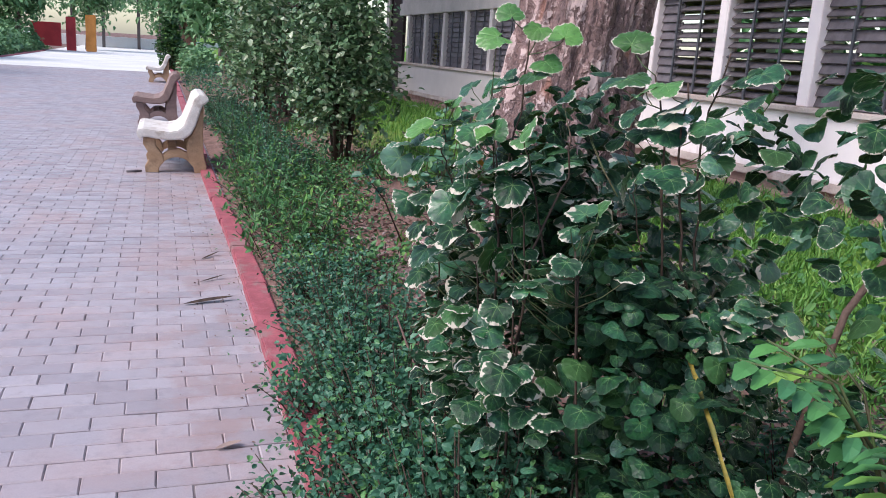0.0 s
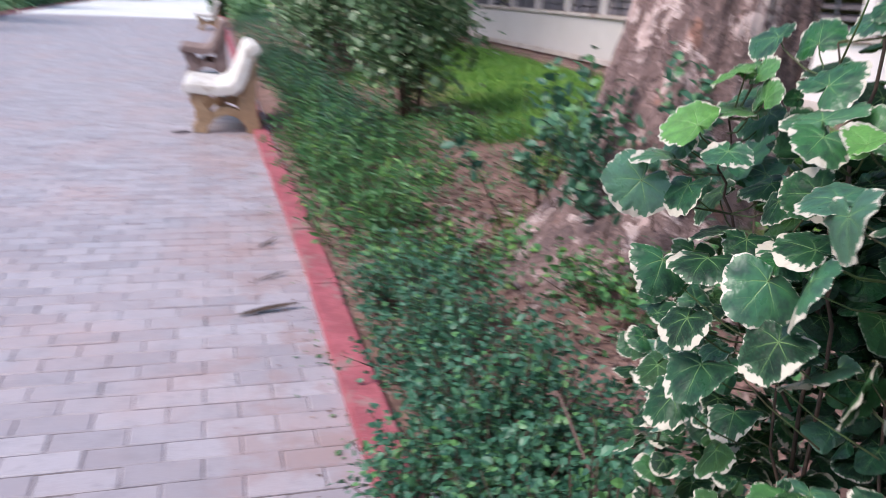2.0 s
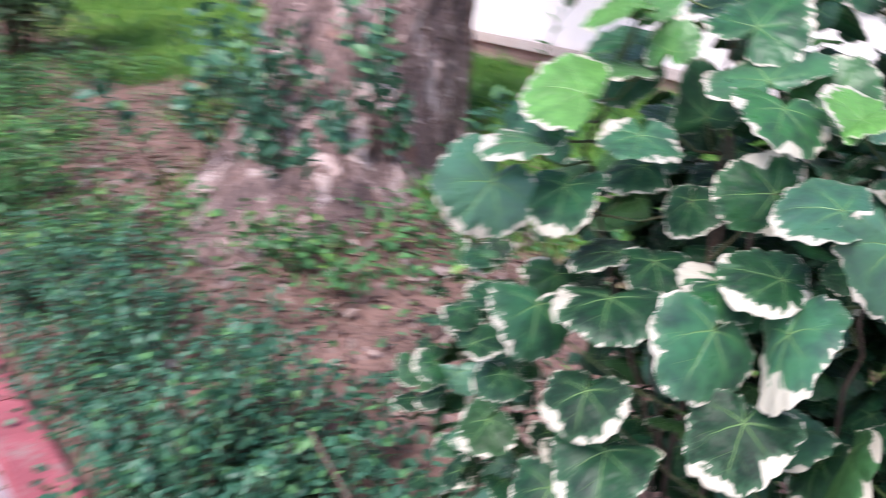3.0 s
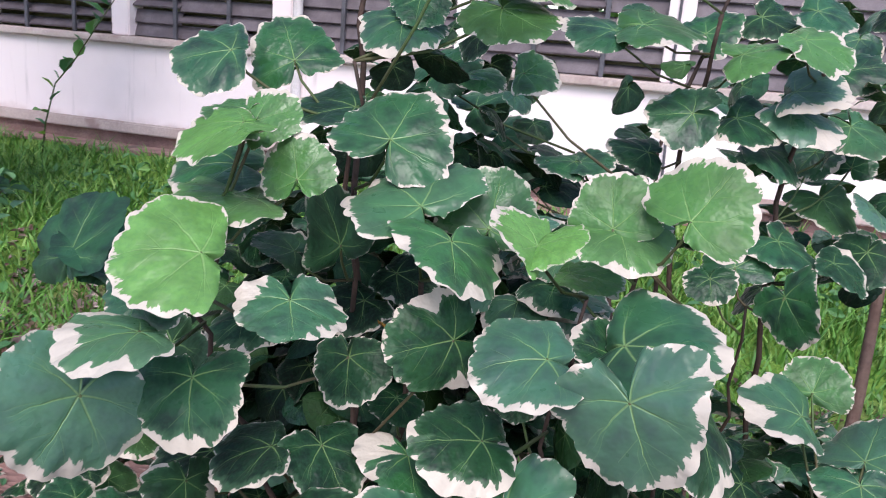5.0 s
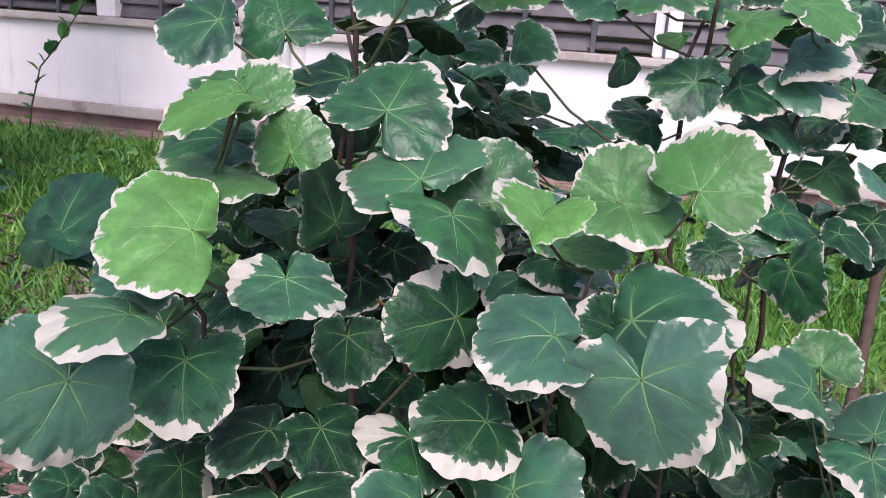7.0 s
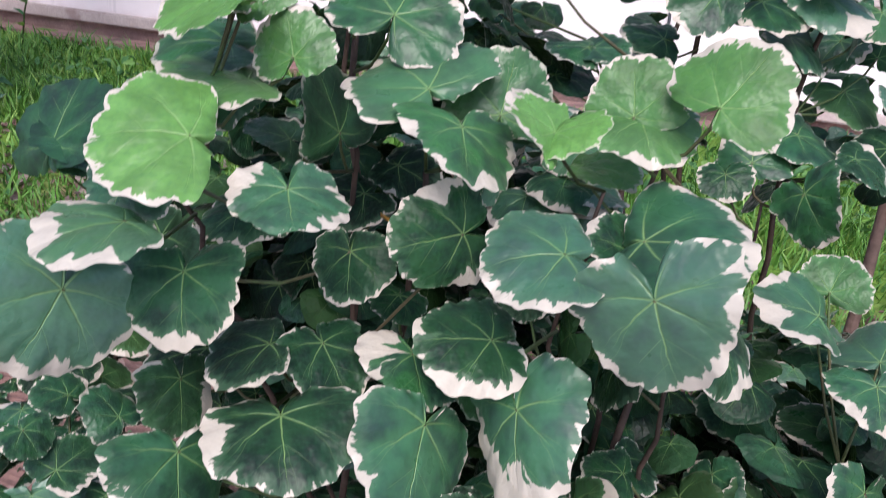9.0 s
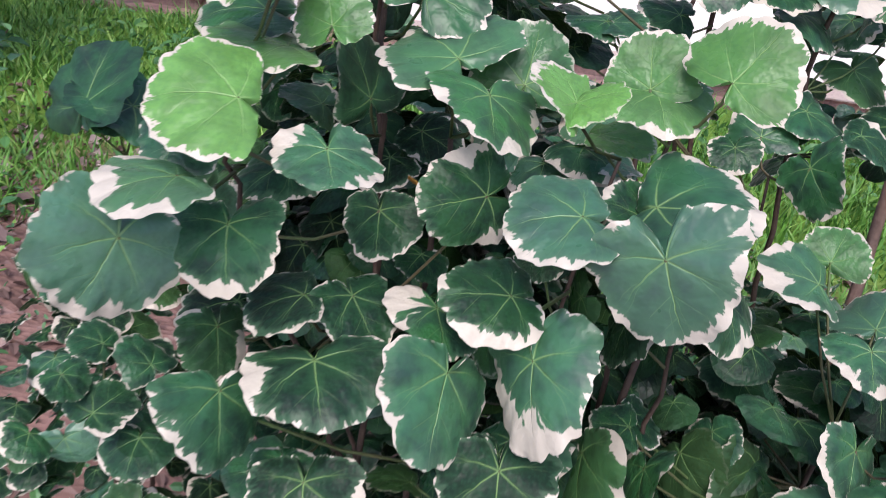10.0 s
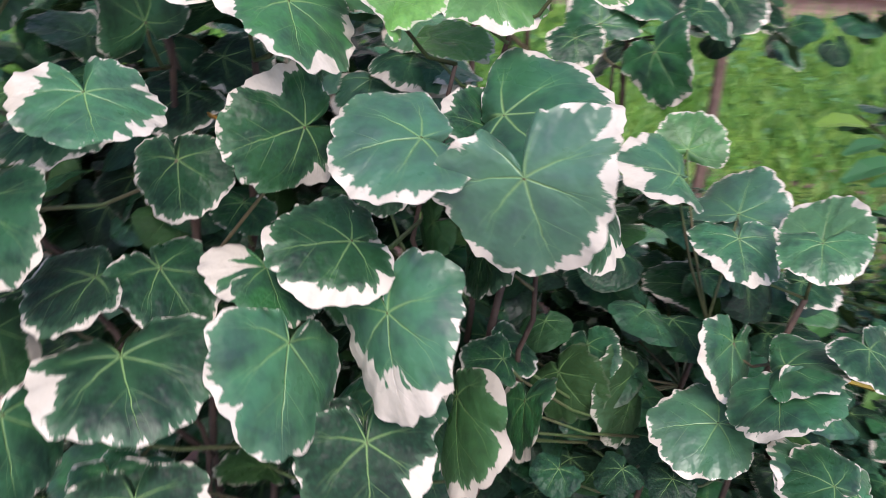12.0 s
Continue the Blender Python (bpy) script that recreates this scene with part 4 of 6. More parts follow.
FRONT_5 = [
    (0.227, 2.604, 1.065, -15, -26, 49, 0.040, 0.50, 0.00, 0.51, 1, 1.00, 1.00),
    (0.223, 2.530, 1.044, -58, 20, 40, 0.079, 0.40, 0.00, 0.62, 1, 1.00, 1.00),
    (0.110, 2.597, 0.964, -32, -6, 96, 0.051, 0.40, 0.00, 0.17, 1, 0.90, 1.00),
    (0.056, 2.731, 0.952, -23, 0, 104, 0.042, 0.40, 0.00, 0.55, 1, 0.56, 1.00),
    (0.106, 2.733, 1.231, 62, -19, -82, 0.051, 0.42, 0.45, 0.90, 1, 0.40, 0.99),
    (0.172, 2.732, 1.175, 68, -1, -13, 0.078, 0.10, 0.05, 0.98, 0, 0.85, 1.07),
    (0.133, 2.662, 1.219, 21, -21, -41, 0.092, 0.50, 0.15, 0.80, 0, 0.30, 0.97),
]
FRONT_6 = [
    (0.171, 2.627, 1.202, 65, 11, -73, 0.072, 0.10, 0.15, 1.00, 0, 0.50, 0.98),
    (0.116, 2.636, 1.204, -29, -17, 123, 0.072, 0.72, 0.10, 0.01, 1, 0.40, 0.96),
    (0.132, 2.587, 1.205, 37, -26, 3, 0.052, 0.50, 1.00, 0.97, 0, 0.30, 1.05),
    (0.132, 2.587, 1.205, 26, 15, -169, 0.046, 0.10, 1.00, 0.02, 0, 0.70, 1.06),
    (0.214, 2.551, 1.204, 68, -11, -92, 0.066, 0.28, 0.50, 0.86, 0, 0.60, 1.00),
    (0.215, 2.546, 1.202, -21, 4, 109, 0.069, 0.38, 0.50, 0.99, 1, 0.40, 0.98),
    (0.188, 2.502, 1.221, 52, 21, -118, 0.078, 0.38, 0.50, 0.99, 0, 0.60, 1.02),
]
FRONT_7 = [
    (0.242, 2.580, 1.161, 0, 5, -179, 0.063, 0.10, 0.60, 0.04, 0, 0.80, 1.05),
    (0.118, 2.604, 1.078, -18, 44, -148, 0.035, 1.00, 0.00, 0.00, 0, 0.60, 1.02),
    (0.179, 2.824, 1.301, -17, -36, 33, 0.068, 0.22, 0.00, 0.96, 0, 0.40, 1.06),
    (0.218, 2.795, 1.296, 51, -17, -62, 0.071, 0.30, 0.00, 0.85, 1, 0.50, 0.98),
    (0.161, 2.695, 1.254, 41, 13, -90, 0.082, 0.35, 0.00, 0.15, 2, 0.45, 0.98),
    (0.218, 2.745, 1.267, -9, -21, 47, 0.074, 0.15, 0.00, 0.99, 0, 0.70, 1.05),
    (0.232, 2.717, 1.331, -31, 2, 104, 0.068, 0.45, 0.00, 0.07, 1, 0.30, 0.97),
]
FRONT_8 = [
    (0.234, 2.706, 1.346, -49, -1, 98, 0.043, 0.70, 0.00, 0.44, 1, 0.60, 1.00),
    (0.117, 2.769, 1.262, 31, 42, -144, 0.047, 0.45, 0.50, 0.71, 0, 0.40, 1.05),
    (0.097, 2.765, 1.263, -19, -8, 54, 0.067, 0.25, 0.75, 0.21, 0, 0.80, 1.13),
    (0.150, 2.800, 1.227, 0, -16, 27, 0.081, 0.10, 0.00, 0.38, 1, 0.60, 1.00),
    (0.187, 2.828, 1.202, -36, -10, 68, 0.083, 0.20, 0.00, 0.51, 1, 0.80, 1.00),
    (0.337, 2.644, 1.431, 42, 5, -37, 0.085, 0.20, 0.80, 0.71, 1, 0.58, 1.00),
    (0.273, 2.652, 1.449, -37, -20, 125, 0.066, 0.20, 0.60, 0.81, 1, 0.84, 1.00),
]
FRONT_9 = [
    (0.211, 2.678, 1.473, 45, -10, -9, 0.069, 0.20, 0.50, 0.91, 1, 0.61, 1.00),
    (0.166, 2.644, 1.423, -24, -27, 109, 0.085, 0.10, 0.80, 0.01, 1, 0.38, 1.00),
    (0.292, 2.644, 1.374, -32, 22, -174, 0.076, 0.10, 0.50, 0.12, 1, 0.64, 1.00),
    (0.270, 2.655, 1.344, -25, 21, 152, 0.078, 0.40, 0.20, 0.78, 1, 0.69, 1.00),
    (0.354, 2.652, 1.296, -1, 38, -175, 0.052, 0.42, 0.05, 0.05, 0, 0.45, 1.04),
    (0.123, 2.776, 1.267, -10, -21, 48, 0.050, 0.12, 0.35, 0.98, 0, 0.60, 1.02),
    (0.173, 2.536, 1.128, 36, -32, 8, 0.054, 0.45, 0.00, 0.90, 0, 0.75, 1.01),
]
FRONT_10 = [
    (0.084, 2.683, 1.040, -12, -16, -173, 0.058, 1.70, 0.00, 0.11, 0, 0.50, 1.04),
]
RIGHT_1 = [
    (0.403, 2.413, 1.124, -83, 44, 53, 0.069, 0.42, 0.00, 0.01, 1, 0.45, 1.08),
    (0.444, 2.475, 1.120, -41, 7, 96, 0.048, 0.50, 0.00, 0.04, 2, 0.70, 0.95),
    (0.458, 2.454, 1.131, 50, -7, -95, 0.070, 0.50, 0.00, 0.79, 1, 0.39, 1.00),
    (0.463, 2.593, 1.338, 5, -20, 6, 0.081, 0.30, 0.00, 0.96, 1, 0.43, 1.00),
    (0.465, 2.568, 1.345, 1, 19, -174, 0.105, 0.40, 0.00, 0.06, 1, 0.69, 1.00),
    (0.404, 2.608, 1.220, -1, -17, 17, 0.055, 0.35, 0.00, 0.97, 0, 0.55, 1.04),
    (0.406, 2.604, 1.220, 7, 19, -177, 0.051, 0.25, 0.00, 0.04, 0, 0.40, 1.04),
]
RIGHT_2 = [
    (0.513, 2.551, 1.223, 9, -31, 10, 0.063, 0.30, 0.00, 0.01, 1, 0.85, 1.04),
    (0.463, 2.513, 1.269, -13, -47, 15, 0.069, 0.50, 0.00, 0.00, 2, 0.45, 1.05),
    (0.484, 2.473, 1.267, -15, 27, 158, 0.074, 0.45, 0.00, 0.17, 0, 0.75, 1.07),
    (0.509, 2.424, 1.295, 9, 28, 167, 0.080, 0.80, 0.00, 0.08, 0, 0.10, 1.06),
    (0.513, 2.424, 1.279, -27, 10, 140, 0.085, 0.85, 0.00, 0.01, 0, 0.15, 1.04),
    (0.510, 2.442, 1.239, -30, 10, 161, 0.083, 0.50, 0.00, 0.68, 1, 0.62, 1.00),
    (0.605, 2.385, 1.232, -40, -15, 56, 0.060, 0.30, 0.00, 0.79, 1, 0.39, 1.00),
]
RIGHT_3 = [
    (0.466, 2.477, 1.325, 17, 21, -172, 0.080, 0.30, 0.50, 0.89, 1, 0.65, 1.00),
    (0.482, 2.426, 1.342, -26, 17, 156, 0.078, 0.40, 0.50, 0.99, 1, 0.41, 1.00),
    (0.597, 2.370, 1.184, -38, 3, 127, 0.082, 0.30, 0.00, 0.09, 1, 0.68, 1.00),
    (0.553, 2.364, 1.265, -33, 14, 134, 0.078, 0.30, 0.00, 0.20, 1, 0.44, 1.00),
    (0.598, 2.349, 1.220, 60, 2, -110, 0.049, 0.90, 0.00, 0.00, 1, 0.71, 1.00),
    (0.657, 2.368, 1.314, 18, 36, -165, 0.075, 0.30, 0.00, 0.40, 1, 0.47, 1.00),
    (0.532, 2.331, 1.147, -44, -7, 52, 0.075, 0.30, 0.00, 0.51, 1, 0.74, 1.00),
]
RIGHT_4 = [
    (0.495, 2.417, 1.154, -25, 8, 156, 0.087, 0.20, 0.00, 0.61, 1, 0.51, 1.00),
    (0.485, 2.366, 1.142, -25, 8, 163, 0.068, 0.60, 0.00, 0.71, 1, 0.77, 1.00),
    (0.477, 2.768, 1.283, 34, 20, -126, 0.079, 0.40, 0.00, 0.65, 1, 0.64, 1.00),
    (0.583, 2.752, 1.244, 28, 22, -133, 0.084, 0.30, 0.00, 0.75, 1, 0.40, 1.00),
    (0.636, 2.735, 1.210, 29, 23, -129, 0.079, 0.30, 0.00, 0.85, 1, 0.67, 1.00),
    (0.579, 2.746, 1.194, -25, -27, 50, 0.072, 0.50, 0.00, 0.96, 1, 0.43, 1.00),
    (0.540, 2.691, 1.192, -31, -19, 64, 0.069, 0.30, 0.00, 0.06, 1, 0.69, 1.00),
]
RIGHT_5 = [
    (0.667, 2.513, 1.345, 40, 24, -132, 0.076, 0.40, 0.00, 0.16, 1, 0.46, 1.00),
    (0.714, 2.454, 1.369, -27, 31, 142, 0.077, 0.30, 0.00, 0.26, 1, 0.72, 1.00),
    (0.709, 2.396, 1.379, -12, 30, 168, 0.083, 0.30, 0.00, 0.37, 1, 0.49, 1.00),
    (0.472, 2.570, 1.427, 52, 9, -51, 0.090, 0.20, 0.30, 0.60, 1, 0.81, 1.00),
]
SPILL_1 = [
    (0.312, 2.346, 1.028, 35, -12, -120, 0.078, 0.20, 0.00, 0.15, 0, 0.10, 0.98),
    (0.250, 2.306, 1.040, 51, -21, -129, 0.065, 0.40, 0.10, 0.05, 0, 0.15, 1.00),
    (0.227, 2.315, 1.050, -20, 11, 71, 0.055, 0.30, 0.15, 0.93, 1, 0.35, 0.99),
    (0.303, 2.398, 1.059, 20, -22, 9, 0.079, 0.85, 0.00, 0.95, 0, 0.25, 1.04),
    (0.331, 2.389, 1.069, 59, 7, -109, 0.056, 0.12, 0.35, 0.02, 0, 0.60, 0.99),
    (0.260, 2.358, 1.032, -27, -2, 94, 0.065, 0.60, 0.00, 0.98, 1, 0.35, 0.97),
    (0.196, 2.362, 0.919, -10, -13, 5, 0.078, 0.30, 0.00, 0.95, 1, 0.20, 1.03),
]
SPILL_2 = [
    (0.239, 2.351, 0.959, -60, -26, 123, 0.068, 0.50, 0.00, 0.08, 1, 0.40, 1.08),
    (0.206, 2.324, 0.966, 24, 1, 165, 0.073, 0.42, 0.00, 0.01, 0, 0.40, 1.05),
    (0.187, 2.331, 0.959, -14, 28, 71, 0.076, 0.65, 0.00, 1.00, 1, 0.40, 0.98),
    (0.182, 2.424, 0.881, -20, -7, 48, 0.036, 0.00, 0.00, 0.61, 1, 1.00, 1.00),
    (0.175, 2.390, 0.883, -23, -4, 53, 0.035, 0.00, 0.00, 0.71, 1, 1.00, 1.00),
    (0.169, 2.470, 0.887, -23, -5, 61, 0.035, 0.00, 0.00, 0.82, 1, 1.00, 1.00),
    (0.128, 2.308, 0.933, 6, -6, -30, 0.060, 0.20, 0.00, 0.79, 1, 0.53, 1.00),
]
SPILL_3 = [
    (0.273, 2.448, 0.923, -66, 37, 60, 0.050, 0.45, 0.00, 0.09, 1, 0.60, 1.04),
    (0.170, 2.499, 0.942, -58, 40, 42, 0.060, 0.60, 0.00, 0.07, 1, 0.50, 1.07),
    (0.160, 2.544, 0.948, -74, 41, 33, 0.100, 0.70, 0.20, 0.81, 0, 0.80, 1.07),
    (0.275, 2.407, 0.900, -71, -37, 134, 0.091, 0.10, 0.12, 0.07, 0, 0.95, 1.06),
    (0.162, 2.598, 0.940, -31, 29, 59, 0.109, 0.72, 0.00, 0.97, 0, 0.30, 1.08),
    (0.177, 2.570, 0.921, -56, 32, 57, 0.072, 0.40, 0.00, 0.97, 1, 0.95, 1.06),
    (0.262, 2.469, 0.902, -77, 55, 60, 0.073, 0.05, 0.00, 0.00, 0, 1.00, 1.05),
]
SPILL_4 = [
    (0.108, 2.744, 0.906, -25, 6, 79, 0.056, 0.30, 0.00, 0.61, 1, 0.65, 1.00),
    (0.366, 2.345, 0.932, -2, -13, -11, 0.079, 0.35, 0.00, 0.04, 0, 0.90, 1.04),
    (0.399, 2.369, 0.927, -23, -9, 33, 0.058, 0.40, 0.00, 0.89, 1, 0.90, 1.00),
    (0.379, 2.433, 0.931, -28, 2, 132, 0.073, 0.08, 0.00, 0.99, 1, 1.00, 1.00),
    (0.347, 2.270, 0.956, -1, 12, 171, 0.060, 0.40, 0.00, 0.10, 1, 0.82, 1.00),
    (0.343, 2.551, 0.916, -29, -7, 132, 0.069, 0.08, 0.00, 0.20, 1, 1.00, 1.00),
    (0.302, 2.522, 0.889, -24, -1, 37, 0.068, 0.05, 0.00, 0.30, 1, 1.00, 1.00),
]
SPILL_5 = [
    (0.204, 2.275, 0.986, -28, -5, 128, 0.064, 0.30, 0.00, 0.41, 1, 0.62, 1.00),
    (0.030, 2.758, 1.009, -44, -27, 156, 0.053, 0.50, 0.00, 0.51, 1, 0.39, 1.00),
    (0.137, 2.292, 0.921, 16, 0, -27, 0.080, 0.30, 0.00, 0.98, 0, 0.30, 1.06),
    (0.096, 2.653, 0.931, 12, 15, 22, 0.053, 0.10, 0.00, 0.83, 0, 1.00, 1.02),
    (0.189, 2.516, 0.961, 2, -13, 12, 0.047, 0.10, 0.00, 0.99, 0, 1.00, 1.00),
    (0.227, 2.520, 0.948, -22, 4, 156, 0.057, 0.20, 0.00, 1.00, 0, 1.00, 1.02),
]
LOW_1 = [
    (0.040, 2.685, 0.915, -38, 8, 118, 0.091, 0.56, 0.00, 1.10, 0, 0.68, 1.00),
    (0.105, 2.885, 0.815, -42, -6, 96, 0.072, 0.50, 0.00, 0.05, 1, 0.88, 0.98),
    (0.020, 2.698, 0.972, -46, 10, 104, 0.071, 0.65, 0.00, 0.95, 1, 0.83, 1.02),
    (0.066, 2.588, 0.985, -52, -4, 112, 0.082, 0.72, 0.00, 0.90, 1, 1.00, 1.04),
    (0.172, 2.780, 0.785, -36, 12, 126, 0.077, 0.54, 0.00, 0.08, 0, 0.78, 1.00),
    (0.042, 2.738, 0.845, -48, -10, 108, 0.077, 0.45, 0.00, 0.97, 1, 0.93, 1.00),
    (0.090, 2.560, 0.800, -40, 6, 122, 0.081, 0.59, 0.00, 0.92, 0, 0.83, 1.02),
    (0.150, 2.480, 0.830, -44, -8, 134, 0.076, 0.54, 0.00, 0.02, 1, 0.88, 1.00),
    (0.060, 2.640, 0.740, -42, 4, 116, 0.074, 0.50, 0.00, 0.98, 1, 0.98, 0.98),
    (0.130, 2.430, 0.740, -38, 10, 130, 0.079, 0.59, 0.00, 0.93, 0, 0.78, 1.00),
]
SIDE_1 = [
    (0.118, 2.630, 1.142, -33, -73, 69, 0.068, 0.72, 0.00, 1.22, 1, 0.90, 1.01),
    (0.371, 3.137, 1.062, 54, -11, -102, 0.130, 0.00, 0.00, 0.21, 1, 0.50, 1.00),
    (0.402, 3.100, 1.059, 15, -25, 31, 0.113, 0.00, 0.00, 0.31, 1, 0.50, 1.00),
    (0.389, 3.111, 1.051, -19, 16, -168, 0.069, 0.00, 0.00, 0.41, 1, 0.45, 1.00),
    (0.133, 2.949, 0.873, 17, 12, -105, 0.061, 0.50, 0.00, 0.24, 1, 0.72, 1.00),
    (0.133, 2.978, 0.903, -32, 0, 166, 0.046, 0.60, 0.00, 0.34, 1, 0.48, 1.00),
    (0.184, 2.977, 0.907, 24, -8, 18, 0.053, 0.40, 0.00, 0.44, 1, 0.75, 1.00),
]
SIDE_2 = [
    (0.180, 2.924, 0.902, 33, 1, -11, 0.057, 0.10, 0.00, 0.55, 1, 0.52, 1.00),
]
build_shrub("tall variegated shrub with round cream-edged leaves", (0.27, 2.68, 0.05),
            [[(0.30, 2.74, 0.0), (0.27, 2.76, 0.5), (0.25, 2.745, 1.0), (0.30, 2.775, 1.25), (0.31, 2.78, 1.45)],
             [(0.28, 2.66, 0.0), (0.24, 2.56, 0.5), (0.245, 2.52, 0.95), (0.33, 2.555, 1.12), (0.33, 2.56, 1.22)],
             [(0.26, 2.70, 0.0), (0.24, 2.70, 0.5), (0.23, 2.70, 0.95), (0.20, 2.68, 1.15)],
             [(0.24, 2.75, 0.80), (0.16, 2.79, 1.0), (0.11, 2.80, 1.12), (0.10, 2.79, 1.2)], [(0.23, 2.70, 0.60), (0.19, 2.74, 0.85), (0.15, 2.74, 1.0)],
             [(0.24, 2.55, 0.62), (0.23, 2.58, 0.85), (0.21, 2.58, 1.04), (0.19, 2.56, 1.16)], [(0.24, 2.54, 0.72), (0.22, 2.50, 0.95), (0.18, 2.50, 1.1)],
             [(0.26, 2.75, 0.95), (0.22, 2.74, 1.15), (0.20, 2.74, 1.3)], [(0.30, 2.55, 0.9), (0.24, 2.54, 1.1), (0.21, 2.53, 1.18)]],
            FRONT_1 + FRONT_2 + FRONT_3 + FRONT_4 + FRONT_5 + FRONT_6 + FRONT_7 + FRONT_8 + FRONT_9 + FRONT_10 + LOW_1,
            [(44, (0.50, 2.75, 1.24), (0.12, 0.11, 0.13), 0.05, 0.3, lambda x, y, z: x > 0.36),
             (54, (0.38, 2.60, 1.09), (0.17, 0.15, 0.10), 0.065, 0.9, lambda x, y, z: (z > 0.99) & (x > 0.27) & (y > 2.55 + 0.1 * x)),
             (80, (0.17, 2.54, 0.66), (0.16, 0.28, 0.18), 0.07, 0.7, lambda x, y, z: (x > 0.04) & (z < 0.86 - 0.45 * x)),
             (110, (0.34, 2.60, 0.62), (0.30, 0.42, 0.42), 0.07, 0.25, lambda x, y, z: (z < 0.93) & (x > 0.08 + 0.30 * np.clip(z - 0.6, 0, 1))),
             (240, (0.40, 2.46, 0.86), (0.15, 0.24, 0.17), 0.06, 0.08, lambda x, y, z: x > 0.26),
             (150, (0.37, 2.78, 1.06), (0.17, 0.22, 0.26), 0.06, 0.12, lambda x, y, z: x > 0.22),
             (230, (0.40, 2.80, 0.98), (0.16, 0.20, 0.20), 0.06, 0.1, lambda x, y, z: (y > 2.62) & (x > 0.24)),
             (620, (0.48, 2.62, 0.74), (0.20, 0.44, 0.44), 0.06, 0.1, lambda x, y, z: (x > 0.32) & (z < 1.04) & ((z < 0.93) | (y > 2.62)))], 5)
build_shrub("spreading variegated shrub with open dark branches", (0.62, 2.42, 0.08),
            [[(0.62, 2.42, 0.0), (0.60, 2.46, 0.6), (0.56, 2.52, 1.2), (0.50, 2.50, 1.36)],
             [(0.64, 2.42, 0.0), (0.60, 2.40, 0.8), (0.54, 2.42, 1.15), (0.52, 2.40, 1.35)],
             [(0.66, 2.44, 0.0), (0.70, 2.5, 0.8), (0.68, 2.55, 1.2), (0.68, 2.48, 1.42)],
             [(0.60, 2.46, 0.5), (0.50, 2.44, 0.9), (0.44, 2.44, 1.10)]],
            RIGHT_1 + RIGHT_2 + RIGHT_3 + RIGHT_4 + RIGHT_5,
            [(46, (0.66, 2.38, 1.18), (0.16, 0.18, 0.15), 0.06, 0.5, lambda x, y, z: (x > 0.52) & (y < 2.52)),
             (84, (0.74, 2.80, 1.04), (0.15, 0.15, 0.12), 0.07, 0.9, lambda x, y, z: z > 0.85),
             (110, (0.92, 2.75, 0.86), (0.18, 0.16, 0.14), 0.07, 0.9, lambda x, y, z: z > 0.7),
             (60, (0.66, 2.34, 0.86), (0.16, 0.12, 0.12), 0.065, 0.9, lambda x, y, z: (x > 0.52) & (y < 2.45) & (z < 0.90)),
             (90, (0.62, 2.30, 0.74), (0.16, 0.10, 0.14), 0.065, 0.9, lambda x, y, z: (x > 0.5) & (z > 0.6)),
             (150, (0.95, 2.2, 1.12), (0.40, 0.5, 0.30), 0.07, 0.3, lambda x, y, z: (x > 0.70) & (z > 1.05 + 0.25 * np.clip(x - 0.7, 0, 1))),
             (30, (0.62, 2.02, 1.10), (0.16, 0.16, 0.14), 0.055, 0.25, lambda x, y, z: y < 2.12),
             (70, (0.85, 1.90, 0.90), (0.3, 0.35, 0.25), 0.06, 0.25, lambda x, y, z: y < 1.95),
             (420, (0.85, 2.15, 0.50), (0.42, 0.55, 0.42), 0.055, 0.7, lambda x, y, z: (z < 0.66) & (x > 0.5))], 6)
build_shrub("low variegated shrub spilling over the soil", (0.34, 2.38, 0.06),
            [[(0.36, 2.40, 0.0), (0.34, 2.40, 0.5), (0.28, 2.36, 0.95)], [(0.38, 2.36, 0.0), (0.30, 2.32, 0.6), (0.24, 2.31, 1.0)]],
            SPILL_1 + SPILL_2 + SPILL_3 + SPILL_4 + SPILL_5,
            [(300, (0.46, 2.24, 0.52), (0.24, 0.28, 0.44), 0.052, 0.05, lambda x, y, z: (x > 0.24) & (z < 0.88))], 7)
build_shrub("small dark shrub at the edge of the lawn", (0.30, 3.02, 0.06),
            [[(0.34, 3.05, 0.0), (0.38, 3.08, 0.6), (0.40, 3.11, 1.0)], [(0.24, 2.99, 0.0), (0.18, 2.97, 0.5), (0.16, 2.96, 0.86)]],
            SIDE_1 + SIDE_2, [(80, (0.30, 3.08, 0.76), (0.13, 0.13, 0.2), 0.05, 0.7, lambda x, y, z: z < 0.95), (130, (0.36, 3.06, 0.62), (0.20, 0.22, 0.36), 0.05, 0.3, lambda x, y, z: z < 0.92), (130, (0.24, 2.93, 0.55), (0.16, 0.16, 0.34), 0.058, 0.7, lambda x, y, z: (z < 0.85) & (x > 0.13) & (y < 3.02))], 8)


